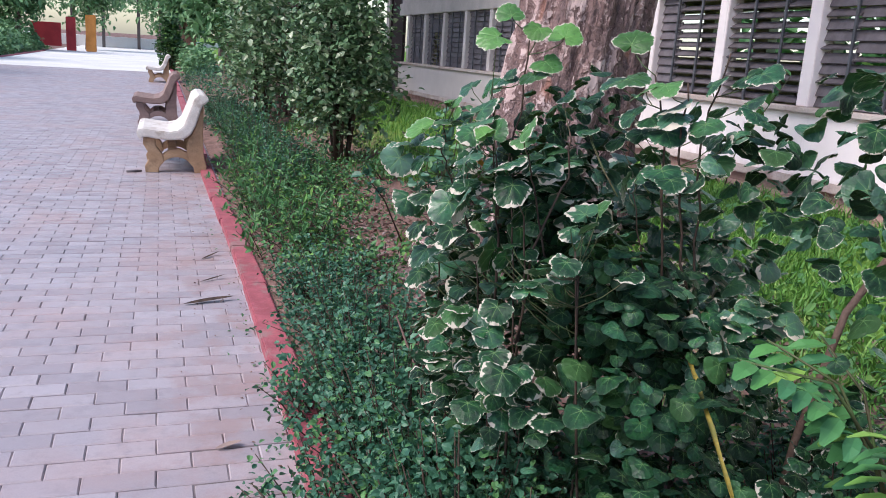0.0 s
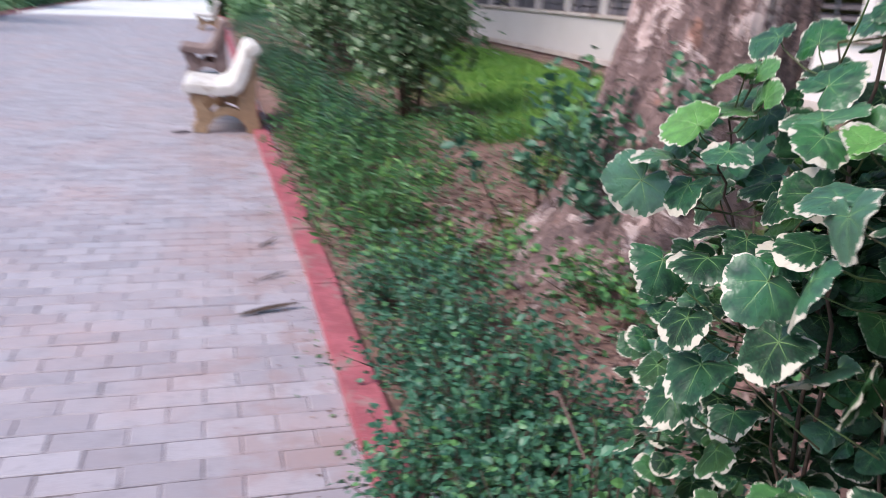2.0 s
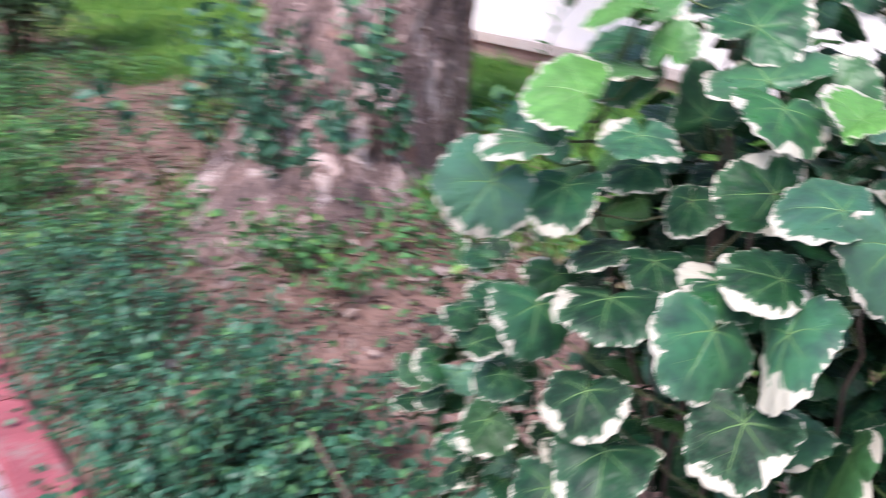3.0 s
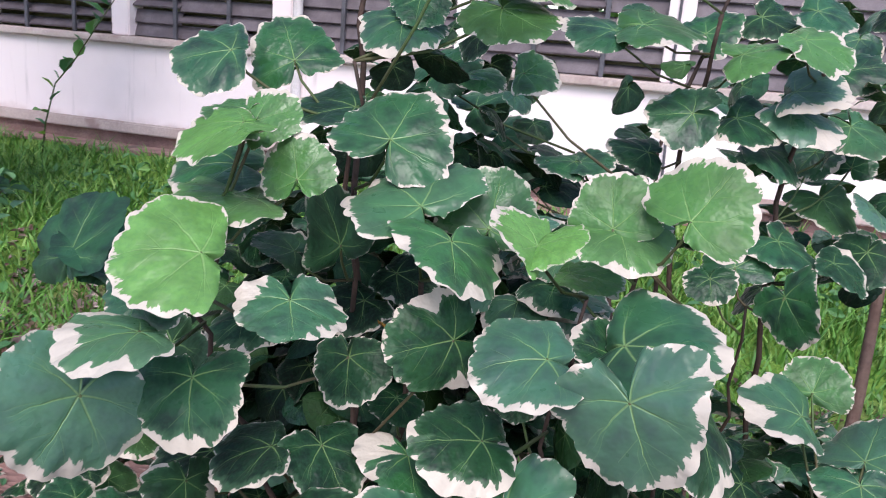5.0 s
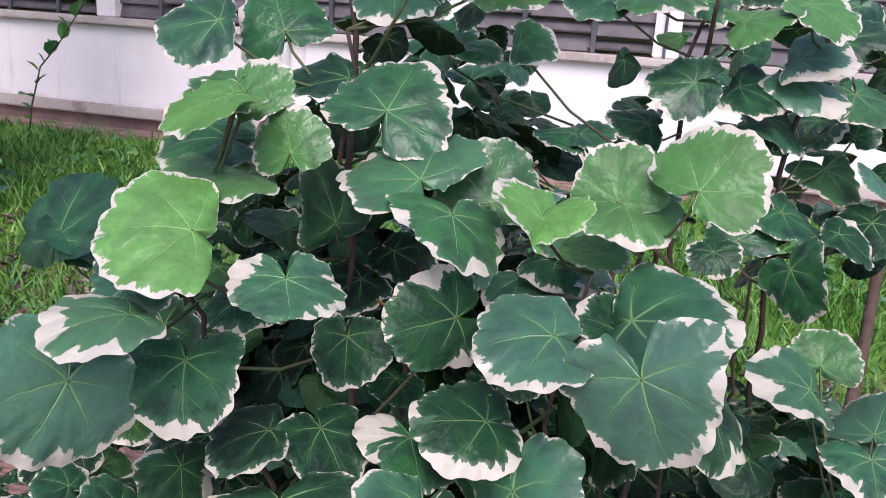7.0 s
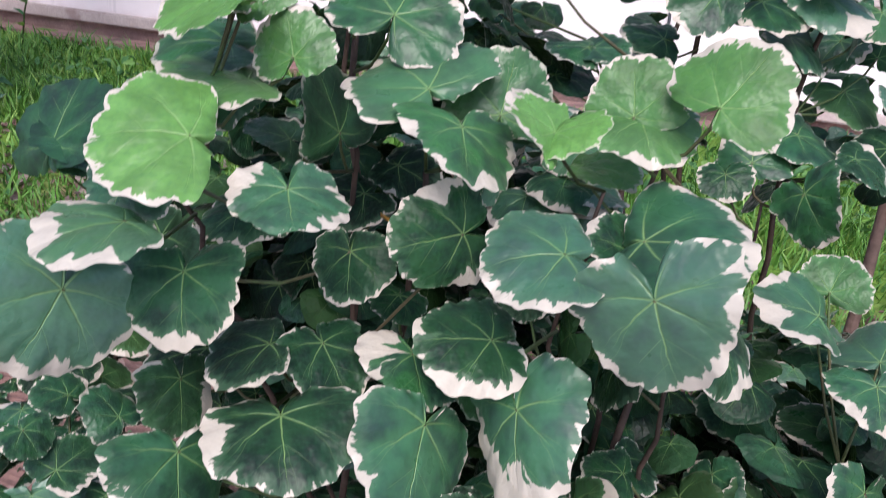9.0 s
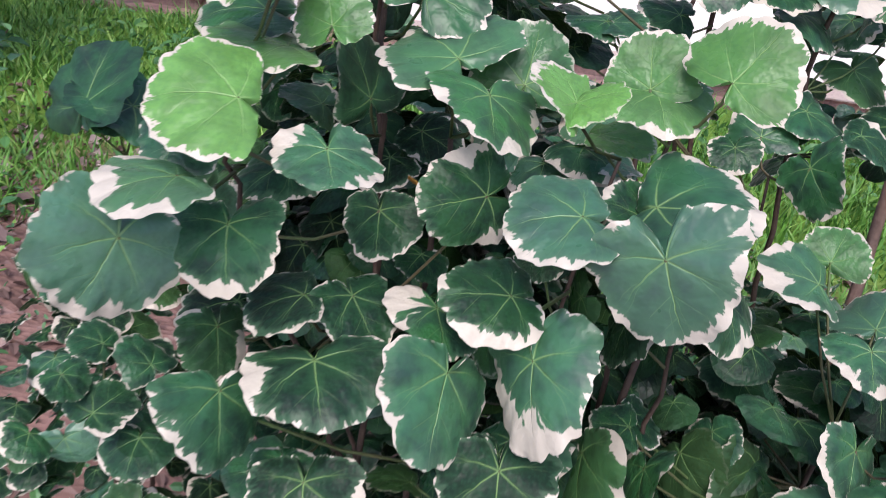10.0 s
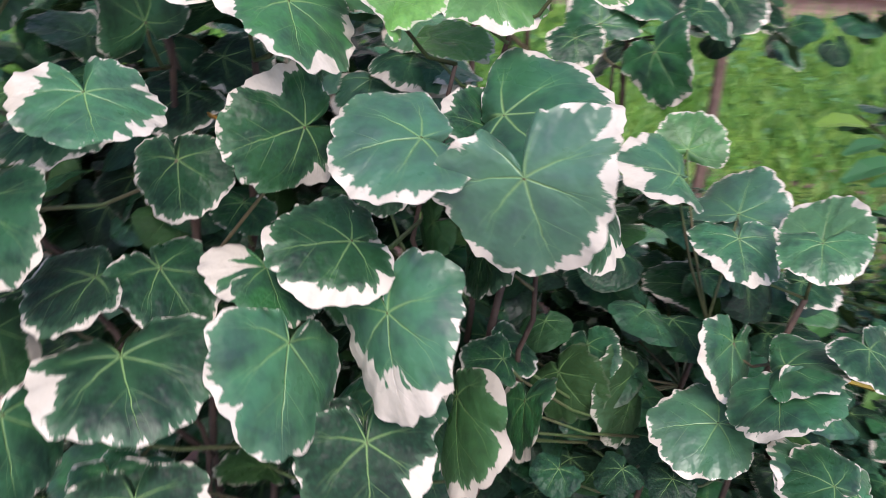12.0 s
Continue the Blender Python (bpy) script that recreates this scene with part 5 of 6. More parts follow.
# ---- low planting along the kerb ----
def low_shrub_mesh(seed, height, reach, stems, per, size, upright):
    r = np.random.default_rng(seed)
    tubes, p = [], []
    for k in range(stems):
        a, lean = r.uniform(0, 6.28), reach * r.uniform(0.02, 1.0) ** 0.6
        top = np.array([math.cos(a) * lean, math.sin(a) * lean, height * r.uniform(0.35, 1.0) * (1 - 0.45 * (lean / reach) ** 2)])
        foot = np.array([math.cos(a) * lean * (0.5 - 0.45 * upright), math.sin(a) * lean * 0.4, -0.05])
        bend = (foot + top) / 2 + np.array([0, 0, top[2] * 0.15])
        tubes.append(([foot, bend, top], [0.004, 0.003, 0.0015]))
        t = np.linspace(0.58 if height > 0.7 else 0.3, 1.0, per)[:, None]
        q = foot * (1 - t) ** 2 + bend * 2 * t * (1 - t) + top * t * t
        p.append(q + r.normal(0, 0.018 if upright else 0.03, q.shape))
    p = np.concatenate(p)
    p[:, 2] = np.maximum(p[:, 2], 0.01)
    rot = turned(r.normal(0.75 if upright else 0.25, 0.6, len(p)), r.normal(0, 0.65, len(p)), r.uniform(0, 6.28, len(p)))
    return tubes, p, rot, size * r.uniform(0.6, 1.3, len(p))


def build_low_planting():
    group = "low shrubs along the kerb"
    originals = []
    kinds = ((0.50, 0.42, 75, 40, 0.025, 0, "small", "low dense shrub with small dark green leaves"),
             (0.36, 0.40, 55, 34, 0.024, 0, "small", "creeping mat of small dark green leaves"),
             (0.24, 0.42, 26, 16, 0.036, 0, "weed", "patch of low bright green weeds on the soil"),
             (0.74, 0.44, 18, 22, 0.044, 1, "climber", "upright seedling shrub with paired dark green leaves"),
             (0.50, 0.36, 15, 14, 0.055, 1, "weed", "tuft of tall feathery weeds beside the kerb"))
    for k, (h, s, stems, per, size, upright, mat, label) in enumerate(kinds):
        tubes, p, rot, sizes = low_shrub_mesh(40 + k, h, s, stems, per, size, upright)
        plant = thing("low_shrub", label, "shrub", (0, -30 - k, 0), group)
        part_mesh("twig", tubes_mesh("twig", tubes, M["stem"], 4), plant, "thin brown twigs", "stuff")
        part_mesh("foliage", spread("foliage", oval_leaf(1.0, 0.34 if k == 4 else 0.72), p, rot, sizes, M[mat]), plant, kind="stuff")
        originals.append(plant)
    spots = {0: ((0.26, 3.78), (0.20, 3.15), (0.12, 2.15), (0.32, 1.75), (0.15, 2.55), (0.40, 2.9), (0.05, 2.0), (0.60, 1.86), (0.40, 1.55), (0.78, 1.98), (0.95, 2.28), (1.05, 1.80), (0.72, 1.55), (0.55, 8.6), (0.5, 9.6), (0.5, 11.0), (0.55, 12.4), (0.5, 14.0)),
             1: ((0.30, 4.95), (0.24, 4.45), (0.42, 2.3), (-0.03, 2.93), (0.12, 3.6), (0.45, 8.2), (0.45, 10.2), (0.4, 13.2), (0.5, 15.5), (0.5, 17.0), (0.2, 1.4)),
             2: ((0.34, 5.5), (0.66, 5.3), (0.42, 6.4), (0.75, 6.9), (0.9, 7.9), (1.0, 4.6), (0.9, 8.6), (1.5, 8.2), (0.35, 7.6), (0.78, 2.02), (0.95, 1.72), (0.62, 1.62), (1.15, 2.15), (0.85, 2.6), (0.45, 1.5)),
             3: ((1.12, 5.2), (1.44, 4.98), (1.08, 5.62)),
             4: ((0.18, 6.0), (0.16, 6.7), (0.14, 7.4), (0.12, 8.2), (0.15, 9.0), (0.30, 6.3), (0.25, 7.1), (0.32, 7.9), (0.30, 8.8), (0.55, 7.6), (0.28, 5.9), (0.35, 10.4), (0.35, 12.0), (0.6, 8.5), (0.7, 9.9), (0.45, 9.3))}
    r = random.Random(2)
    for k, where in spots.items():
        for i, (x, y) in enumerate(where):
            m = pose(x, y, float(ground_z(x, y)), 0, 0, r.uniform(0, 360)) @ Matrix.Scale(1.18 if k == 3 else 1.0, 4)
            if i:
                copy_thing(originals[k], m)
            else:
                originals[k].matrix_world = m


build_low_planting()


# ---- tall pale-edged shrub and the shrubs behind it ----
def build_tall_shrub(label, place, centre, radii, clumps, per, size, material, seed, height, name="tall_shrub"):
    shrub = thing(name, label, "shrub", place, "tall shrubs behind the kerb")
    r = random.Random(seed)
    for k in range(9):
        a, d = r.uniform(0, 6.28), r.uniform(0.1, 0.55)
        tube = ([(math.cos(a) * 0.06, math.sin(a) * 0.06, -0.1), (math.cos(a) * d * 0.4, math.sin(a) * d * 0.4, height * 0.4), (math.cos(a) * d * radii[0], math.sin(a) * d * radii[1], height * r.uniform(0.7, 0.95))], [0.022, 0.016, 0.006])
        part_mesh("stem", tubes_mesh("stem", [tube], M["stem"], 6), shrub)
    part_mesh("crown", crown_mesh("crown", centre, radii, clumps, per, size, M[material], seed, oval_leaf(1.0, 0.8)), shrub, kind="stuff")


build_tall_shrub("bushy shrub with pale-edged dark leaves in the bed", (1.2, 9.3, float(ground_z(1.2, 9.3))), (0, 0, 1.02), (0.56, 0.62, 0.95), 150, 44, 0.066, "mixed", 61, 1.8)
build_tall_shrub("yellowish green shrub behind the benches", (0.85, 13.4, 0.2), (0, 0, 1.15), (0.62, 1.0, 1.05), 130, 26, 0.085, "mixed", 62, 1.8)
build_tall_shrub("tangled green shrub behind the far bench", (1.5, 17.5, 0.2), (0, 0, 1.2), (0.9, 1.5, 1.1), 90, 26, 0.13, "far", 63, 2.0)
build_tall_shrub("dark green shrub at the end of the path", (-0.15, 37.0, 0.0), (0, 0, 1.1), (0.55, 0.8, 1.1), 60, 26, 0.16, "far", 65, 2.0)
build_tall_shrub("low green thicket before the far pier", (0.75, 33.0, 0.0), (0, 0, 0.55), (0.75, 2.6, 0.55), 90, 26, 0.14, "pale", 66, 0.9)
build_tall_shrub("tall green thicket beyond the benches", (2.2, 25.0, 0.2), (0, 0, 1.6), (1.2, 2.6, 1.6), 110, 26, 0.18, "far", 64, 2.6)


# ---- far end of the path and its other side ----
def build_far():
    r = np.random.default_rng(77)
    n = 9000
    p = np.stack([r.uniform(-11.5, -7.3, n), r.uniform(14, 62, n), np.zeros(n)], -1)
    p[:, 2] = r.uniform(0.0, 1.0, n) ** 0.8 * (0.75 + 0.35 * np.sin(p[:, 1] * 0.9) + 0.15 * np.sin(p[:, 1] * 2.3)) * np.clip((-p[:, 0] - 7.1) * 1.3, 0.25, 1.5)
    rot = turned(r.normal(-0.3, 0.5, n), r.normal(0, 0.4, n), r.uniform(0, 6.28, n))
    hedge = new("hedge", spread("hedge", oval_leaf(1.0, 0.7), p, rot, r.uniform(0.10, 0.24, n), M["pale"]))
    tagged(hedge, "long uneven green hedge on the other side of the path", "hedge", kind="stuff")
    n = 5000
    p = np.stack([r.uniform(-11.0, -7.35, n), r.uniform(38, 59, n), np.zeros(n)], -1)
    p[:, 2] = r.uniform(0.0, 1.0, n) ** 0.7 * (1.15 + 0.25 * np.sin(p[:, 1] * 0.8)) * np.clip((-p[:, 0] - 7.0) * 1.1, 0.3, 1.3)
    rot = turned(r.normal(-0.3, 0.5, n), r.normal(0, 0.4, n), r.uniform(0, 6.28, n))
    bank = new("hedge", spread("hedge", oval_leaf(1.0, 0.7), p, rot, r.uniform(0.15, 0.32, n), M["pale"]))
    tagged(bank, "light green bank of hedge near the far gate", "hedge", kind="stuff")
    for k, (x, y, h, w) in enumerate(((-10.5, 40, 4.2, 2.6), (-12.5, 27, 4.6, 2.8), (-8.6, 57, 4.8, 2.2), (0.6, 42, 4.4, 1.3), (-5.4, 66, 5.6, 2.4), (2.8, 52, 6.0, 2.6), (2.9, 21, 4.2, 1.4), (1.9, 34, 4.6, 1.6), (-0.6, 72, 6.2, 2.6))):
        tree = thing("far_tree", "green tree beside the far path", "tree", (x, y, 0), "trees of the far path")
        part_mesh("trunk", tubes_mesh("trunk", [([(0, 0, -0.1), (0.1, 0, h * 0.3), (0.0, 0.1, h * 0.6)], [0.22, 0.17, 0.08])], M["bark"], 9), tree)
        # far crowns take the paler leaf that has haze in its colour
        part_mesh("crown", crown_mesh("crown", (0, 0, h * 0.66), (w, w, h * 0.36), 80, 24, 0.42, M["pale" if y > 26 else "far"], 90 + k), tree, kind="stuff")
    # added backdrop that hides bright sky beyond the back openings
    n = 4200
    p = np.stack([r.uniform(12.5, 15.5, n), r.uniform(-7, 19, n), r.uniform(0.3, 4.5, n)], -1)
    rot = turned(r.normal(-0.3, 0.5, n), r.normal(0, 0.4, n), r.uniform(0, 6.28, n))
    behind = new("hedge", spread("hedge", oval_leaf(1.0, 0.7), p, rot, r.uniform(0.25, 0.5, n), M["weed"]))
    tagged(behind, "green shrubs added as a backdrop behind the building", "hedge", kind="stuff")
    gate = thing("gate", "open red gate with an orange pillar at the far end", "gate", (-6.4, 60, 0))
    part("red_leaf", block(-1.9, -0.1, -0.05, 0.05, 0.25, 1.7, 0.01), M["red paint"], gate, "red sheet gate leaf")
    part("red_post", block(0.2, 0.75, -0.2, 0.2, 0.0, 2.1, 0.02), M["red paint"], gate, "red gate post")
    part("orange_pillar", block(1.35, 1.95, -0.25, 0.25, 0.0, 2.3, 0.03), M["orange paint"], gate, "orange painted pillar")
    for k in range(14):
        x, y = -8.0 - 0.33 * k + 0.9 * math.sin(k * 2.1), 24.0 + 2.1 * k + 2.0 * math.sin(k * 1.3)
        sapling = thing("sapling", "thin pale trunk among the far hedge", "tree", (x, y, 0), "saplings of the far hedge")
        part_mesh("trunk", tubes_mesh("trunk", [([(0, 0, -0.1), (0.15 * math.sin(k), 0.1, 1.6), (0.4 * math.sin(k * 1.7), 0.2, 3.6)], [0.07, 0.055, 0.03])], M["bark"], 7), sapling)
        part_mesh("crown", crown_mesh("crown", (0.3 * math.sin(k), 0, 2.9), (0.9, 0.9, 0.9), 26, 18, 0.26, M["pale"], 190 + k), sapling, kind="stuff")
    pillar = thing("brick_pier", "squat reddish brick pier with a plain post", "pier", (0.47, 42.0, 0.0))
    part("pier_body", block(-0.55, 0.55, -0.3, 0.3, 0.0, 2.1, 0.02), M["brick"], pillar)
    part("post", block(-0.30, -0.22, -0.36, -0.302, 0.9, 1.5, 0.005), M["pale wall"], pillar, "small pale post")
    house = thing("far_building", "pale low building beyond the gate", "building", (-3.0, 82, 0), kind="")
    # wall whitened with the glare of the far end
    part("wall", block(-9, 9, 0, 4, 0, 0.9, 0.02), M["bright yard"], house)
    part("canopy", block(-6, 5, -4, 4.5, 4.2, 4.45, 0.02), M["pale wall"], house, "pale canopy roof")
    for x in (-4.6, -2.2, 0.6, 3.2):
        part("pillar", block(x, x + 0.25, -3.6, -3.3, 0, 4.198, 0.02), M["dark roof"], house)
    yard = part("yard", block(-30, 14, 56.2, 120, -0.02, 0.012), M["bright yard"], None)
    tagged(yard, "bright concrete yard at the end of the path", "ground", kind="structure")


build_far()


# ---- lawn, weeds and litter ----
def build_lawn():
    r = np.random.default_rng(12)
    n = 52000
    x = np.concatenate([r.uniform(1.5, 3.66, n // 2), r.uniform(0.75, 3.66, n // 2)])
    y = np.concatenate([r.uniform(0.2, 8.5, n // 2), r.uniform(-1.5, 16.5, n // 2)])
    edge = 1.35 + 0.35 * np.sin(y * 1.9) + 0.2 * np.sin(y * 5.1 + 1)
    keep = (x > edge) & ((x - 1.78) ** 2 + (y - 5.55) ** 2 > 0.62 ** 2)
    x, y = x[keep], y[keep]
    p = np.stack([x, y, ground_z(x, y) - 0.006], -1)
    n = len(p)
    blade = (np.array([(-0.5, 0, 0), (0.5, 0, 0), (0.38, 0.25, 0.55), (-0.38, 0.25, 0.55), (0, 0.75, 0.95)]), [(0, 1, 2, 3), (3, 2, 4)])
    rot = turned(r.normal(0, 0.25, n), r.normal(0, 0.25, n), r.uniform(0, 6.28, n))
    h = r.uniform(0.03, 0.13, n) * (1 + 0.35 * np.sin(x * 4 + y * 3) * np.sin(y * 5 - x * 2))
    lawn = new("lawn_grass", spread("lawn_grass", blade, p, rot, np.stack([r.uniform(0.005, 0.013, n), h, h], -1), M["grass"]))
    tagged(lawn, "uneven bright green lawn grass before the building", "grass", kind="stuff")
    n = 5200
    x, y = r.uniform(1.15, 3.3, n), r.uniform(0.4, 6.0, n)
    keep = np.sin(x * 3.1 + 1) * np.sin(y * 2.3) + r.normal(0, 0.5, n) > 0.1
    x, y = x[keep], y[keep]
    n = len(x)
    p = np.stack([x, y, ground_z(x, y) + r.uniform(0.02, 0.12, n)], -1)
    rot = turned(r.normal(0.2, 0.6, n), r.normal(0, 0.5, n), r.uniform(0, 6.28, n))
    weeds = new("lawn_weeds", spread("lawn_weeds", oval_leaf(1.0, 0.5), p, rot, r.uniform(0.025, 0.065, n), M["weed"]))
    tagged(weeds, "broad-leaved green weeds among the lawn grass", "weeds", kind="stuff")
    n = 4600
    x, y = r.uniform(0.05, 2.3, n), r.uniform(1.2, 7.5, n)
    p = np.stack([x, y, ground_z(x, y) + r.uniform(0.002, 0.02, n)], -1)
    rot = turned(r.normal(0, 0.35, n), r.normal(0, 0.35, n), r.uniform(0, 6.28, n))
    m = 6000
    x, y = np.where(r.uniform(0, 1, m) < 0.3, r.uniform(0.0, 0.35, m), r.uniform(0.12, 1.5, m)), np.concatenate([r.uniform(2.9, 4.7, 900), r.uniform(4.3, 9.6, m - 900)])
    clear = ((x - 1.3) ** 2 + (y - 5.4) ** 2 > 0.62 ** 2) | (r.uniform(0, 1, m) < 0.12)
    x, y = x[clear], y[clear]
    m = len(x)
    q = np.stack([x, y, ground_z(x, y) + r.uniform(0.0, 1.0, m) ** 1.5 * np.where(y > 4.6, 0.20, 0.06)], -1)
    sprigs = new("soil_weeds", spread("soil_weeds", oval_leaf(1.0, 0.5), q, turned(r.normal(0.3, 0.6, m), r.normal(0, 0.5, m), r.uniform(0, 6.28, m)), r.uniform(0.012, 0.042, m), M["small weed"]))
    tagged(sprigs, "small green sprouts on the bare soil", "weeds", kind="stuff")
    litter = new("leaf_litter", spread("leaf_litter", oval_leaf(1.0, 0.5, 0.2, 0.1), p, rot, r.uniform(0.02, 0.06, n), M["litter"]))
    tagged(litter, "brown dead leaves and bark flakes on the soil", "litter", kind="stuff")


build_lawn()


def build_verge():
    """Loose weeds between the benches and the far thicket."""
    r = np.random.default_rng(14)
    n = 5200
    y = 10.5 + 21 * r.uniform(0, 1, n) ** 0.8
    x = r.uniform(0.08, 1.0, n) + r.uniform(0, 1.6, n) * (r.uniform(0, 1, n) > 0.4)
    tall = (0.22 + 0.16 * np.sin(y * 2.1 + x) + 0.12 * np.sin(y * 5.3 + 2 * x)) * np.clip((x - 0.02) * 2.0, 0.15, 1.6)
    p = np.stack([x, y, ground_z(x, y) + r.uniform(0, 1, n) * tall], -1)
    rot = turned(r.normal(0.3, 0.6, n), r.normal(0, 0.5, n), r.uniform(0, 6.28, n))
    weeds = new("verge_weeds", spread("verge_weeds", oval_leaf(1.0, 0.4), p, rot, r.uniform(0.04, 0.10, n), M["small"]))
    tagged(weeds, "tangled green weeds along the far kerb", "weeds", kind="stuff")


build_verge()


# ---- single small plants and things ----
def build_seedling(label, points, leaf, count, seed):
    """A bare thin stem with a few leaves in pairs."""
    r = np.random.default_rng(seed)
    base = np.array(points[0])
    plant = thing("seedling", label, "seedling", tuple(points[0]), "seedlings on the lawn")
    pts = [np.array(p) - base for p in points]
    stem = part_mesh("stem", tubes_mesh("stem", [(pts, [0.006 - 0.004 * i / len(pts) for i in range(len(pts))])], M["green stem"], 6), plant)
    me = mesh_from("leaf", *oval_leaf(1.0, 0.6), M["pinnate"])
    for k, q in enumerate(resample(pts, count)):
        if k < 2:
            continue
        ob = new("leaf", me)
        ob.parent = stem
        size = leaf * r.uniform(0.5, 1.2)
        ob.matrix_local = pose(*q, r.uniform(15, 75), r.uniform(-30, 30), r.uniform(-20, 200)) @ Matrix.Diagonal((size, size, size, 1))


build_seedling("thin leaning seedling with sparse green leaves by the wall", [(3.5, 6.07, 0.48), (3.5, 6.04, 0.66), (3.5, 5.96, 0.89), (3.5, 5.83, 1.02), (3.5, 5.67, 1.22), (3.5, 5.54, 1.38)], 0.12, 17, 3)
build_seedling("pale thin seedling standing in the grass", [(1.25, 6.6, 0.25), (1.28, 6.58, 0.6), (1.27, 6.55, 0.85)], 0.05, 12, 4)


def build_pinnate():
    plant = thing("pinnate_seedling", "young plant with bright green feathered leaves", "plant", (0.70, 1.84, 0.08))
    r = np.random.default_rng(21)
    me = mesh_from("leaflet", *oval_leaf(1.0, 0.46, 0.06, 0.2), M["pinnate"])
    for k in range(12):
        a = -2.6 + k * 0.49
        reach = 0.21 + 0.06 * (k % 3)
        root = np.array([0.0, 0.0, 0.42 + 0.05 * (k % 4)])
        tip = root + np.array([math.cos(a) * reach, math.sin(a) * reach, 0.34 - 0.05 * (k % 3)])
        mid = (root + tip) / 2 + np.array([0, 0, 0.09])
        rachis = part_mesh("rachis", tubes_mesh("rachis", [([root, mid, tip], [0.004, 0.003, 0.002])], M["green stem"], 5), plant)
        for s in range(8):
            t = 0.22 + 0.1 * s
            q = root * (1 - t) ** 2 + mid * 2 * t * (1 - t) + tip * t * t
            for side in (-1, 1):
                ob = new("leaflet", me)
                ob.parent = rachis
                size = 0.078 * r.uniform(0.8, 1.2)
                ob.matrix_local = pose(*q, r.uniform(-15, 15), side * 12, math.degrees(a) - 90 - side * 55 + r.uniform(-8, 8)) @ Matrix.Diagonal((size, size, size, 1))
    part_mesh("stem", tubes_mesh("stem", [([(0, 0, -0.1), (0.01, 0.01, 0.3), (0, 0, 0.62)], [0.009, 0.007, 0.005])], M["green stem"], 7), plant)


build_pinnate()


def build_stick(name, label, points, radius, material):
    stick = new(name, tubes_mesh(name, [([Vector(p) for p in points], [radius * (1 - 0.25 * i / len(points)) for i in range(len(points))])], material, 8))
    tagged(stick, label, "stick")


def build_strap_leaf():
    """A long arching strap leaf gone yellow, folded along its middle, its end lost among the shrubs."""
    path = [Vector(p) for p in ((0.33, 1.83, 0.05), (0.335, 1.85, 0.45), (0.35, 1.875, 0.672), (0.375, 1.983, 0.747), (0.414, 2.10, 0.797), (0.48, 2.21, 0.783), (0.54, 2.277, 0.737), (0.61, 2.355, 0.68))]
    fine = [path[i].lerp(path[i + 1], k / 4) for i in range(len(path) - 1) for k in range(4)] + [path[-1]]
    verts, faces, n = [], [], len(fine)
    for i, q in enumerate(fine):
        along = (fine[min(i + 1, n - 1)] - fine[max(i - 1, 0)]).normalized()
        side = along.cross(Vector((0.3, 0.2, 1.0))).normalized()
        up = side.cross(along)
        half = 0.0075 * (1 - 0.5 * (i / n) ** 2) * (0.85 + 0.15 * math.sin(i * 1.7))
        verts += [q + side * half + up * half * 0.5, q + side * half * 0.5 + up * half * 0.1, q - up * 0.001, q - side * half * 0.5 + up * half * 0.1, q - side * half + up * half * 0.5]
        faces += [(5 * i + k, 5 * i + k + 1, 5 * i + k + 6, 5 * i + k + 5) for k in range(4) if i < n - 1]
    leaf = new("strap_leaf", mesh_from("strap_leaf", verts, faces, M["yellow"], smooth=True))
    tagged(leaf, "long yellowed strap leaf arching through the shrub", "leaf")


build_strap_leaf()
build_stick("dead_branch", "bare brown stem leaning in the grass", [(0.80, 2.27, 0.10), (0.835, 2.25, 0.55), (0.896, 2.23, 0.867), (0.939, 2.222, 0.94), (0.961, 2.218, 0.977), (1.0, 2.21, 1.04)], 0.0095, M["branch"])
build_stick("dry_twig", "dry bent twig standing in the low shrub", [(0.30, 3.0, 0.05), (0.22, 3.2, 0.34), (0.17, 3.36, 0.52)], 0.004, M["litter"])
build_stick("twig", "short dark twig lying on the pavers", [(-0.90, 9.72, 0.008), (-0.82, 9.74, 0.012), (-0.76, 9.77, 0.010)], 0.016, M["slat"])


def build_dry_leaf(label, place, length, width, turn):
    """A long curled dead leaf lying on the paving."""
    verts, faces = [], []
    for i in range(11):
        t = i / 10
        w = width * math.sin(math.pi * min(t * 0.95 + 0.04, 1)) ** 0.7
        for k in range(5):
            u = k / 4 - 0.5
            verts.append((t * length, u * w + 0.15 * width * math.sin(t * 3), 0.006 + 0.35 * w * (4 * u * u) * 0.5 + 0.015 * t * t))
    for i in range(10):
        for k in range(4):
            a = i * 5 + k
            faces.append((a, a + 1, a + 6, a + 5))
    ob = new("dry_leaf", mesh_from("dry_leaf", verts, faces, M["stem" if width < 0.03 or length > 0.2 else "litter"], smooth=True))
    ob.matrix_world = pose(*place, 0, 0, turn)
    tagged(ob, label, "leaf", "dead leaves on the paving")


build_dry_leaf("long curled brown dead leaf on the pavers", (-0.46, 5.20, 0.0), 0.27, 0.045, 14)
build_dry_leaf("thin dark dead leaf beside the kerb", (-0.33, 6.14, 0.0), 0.18, 0.02, 50)
build_dry_leaf("thin dark dead leaf beside the kerb", (-0.36, 5.62, 0.0), 0.17, 0.018, 32)
build_dry_leaf("small orange brown dead leaf on the pavers", (-0.40, 3.53, 0.0), 0.09, 0.03, 10)


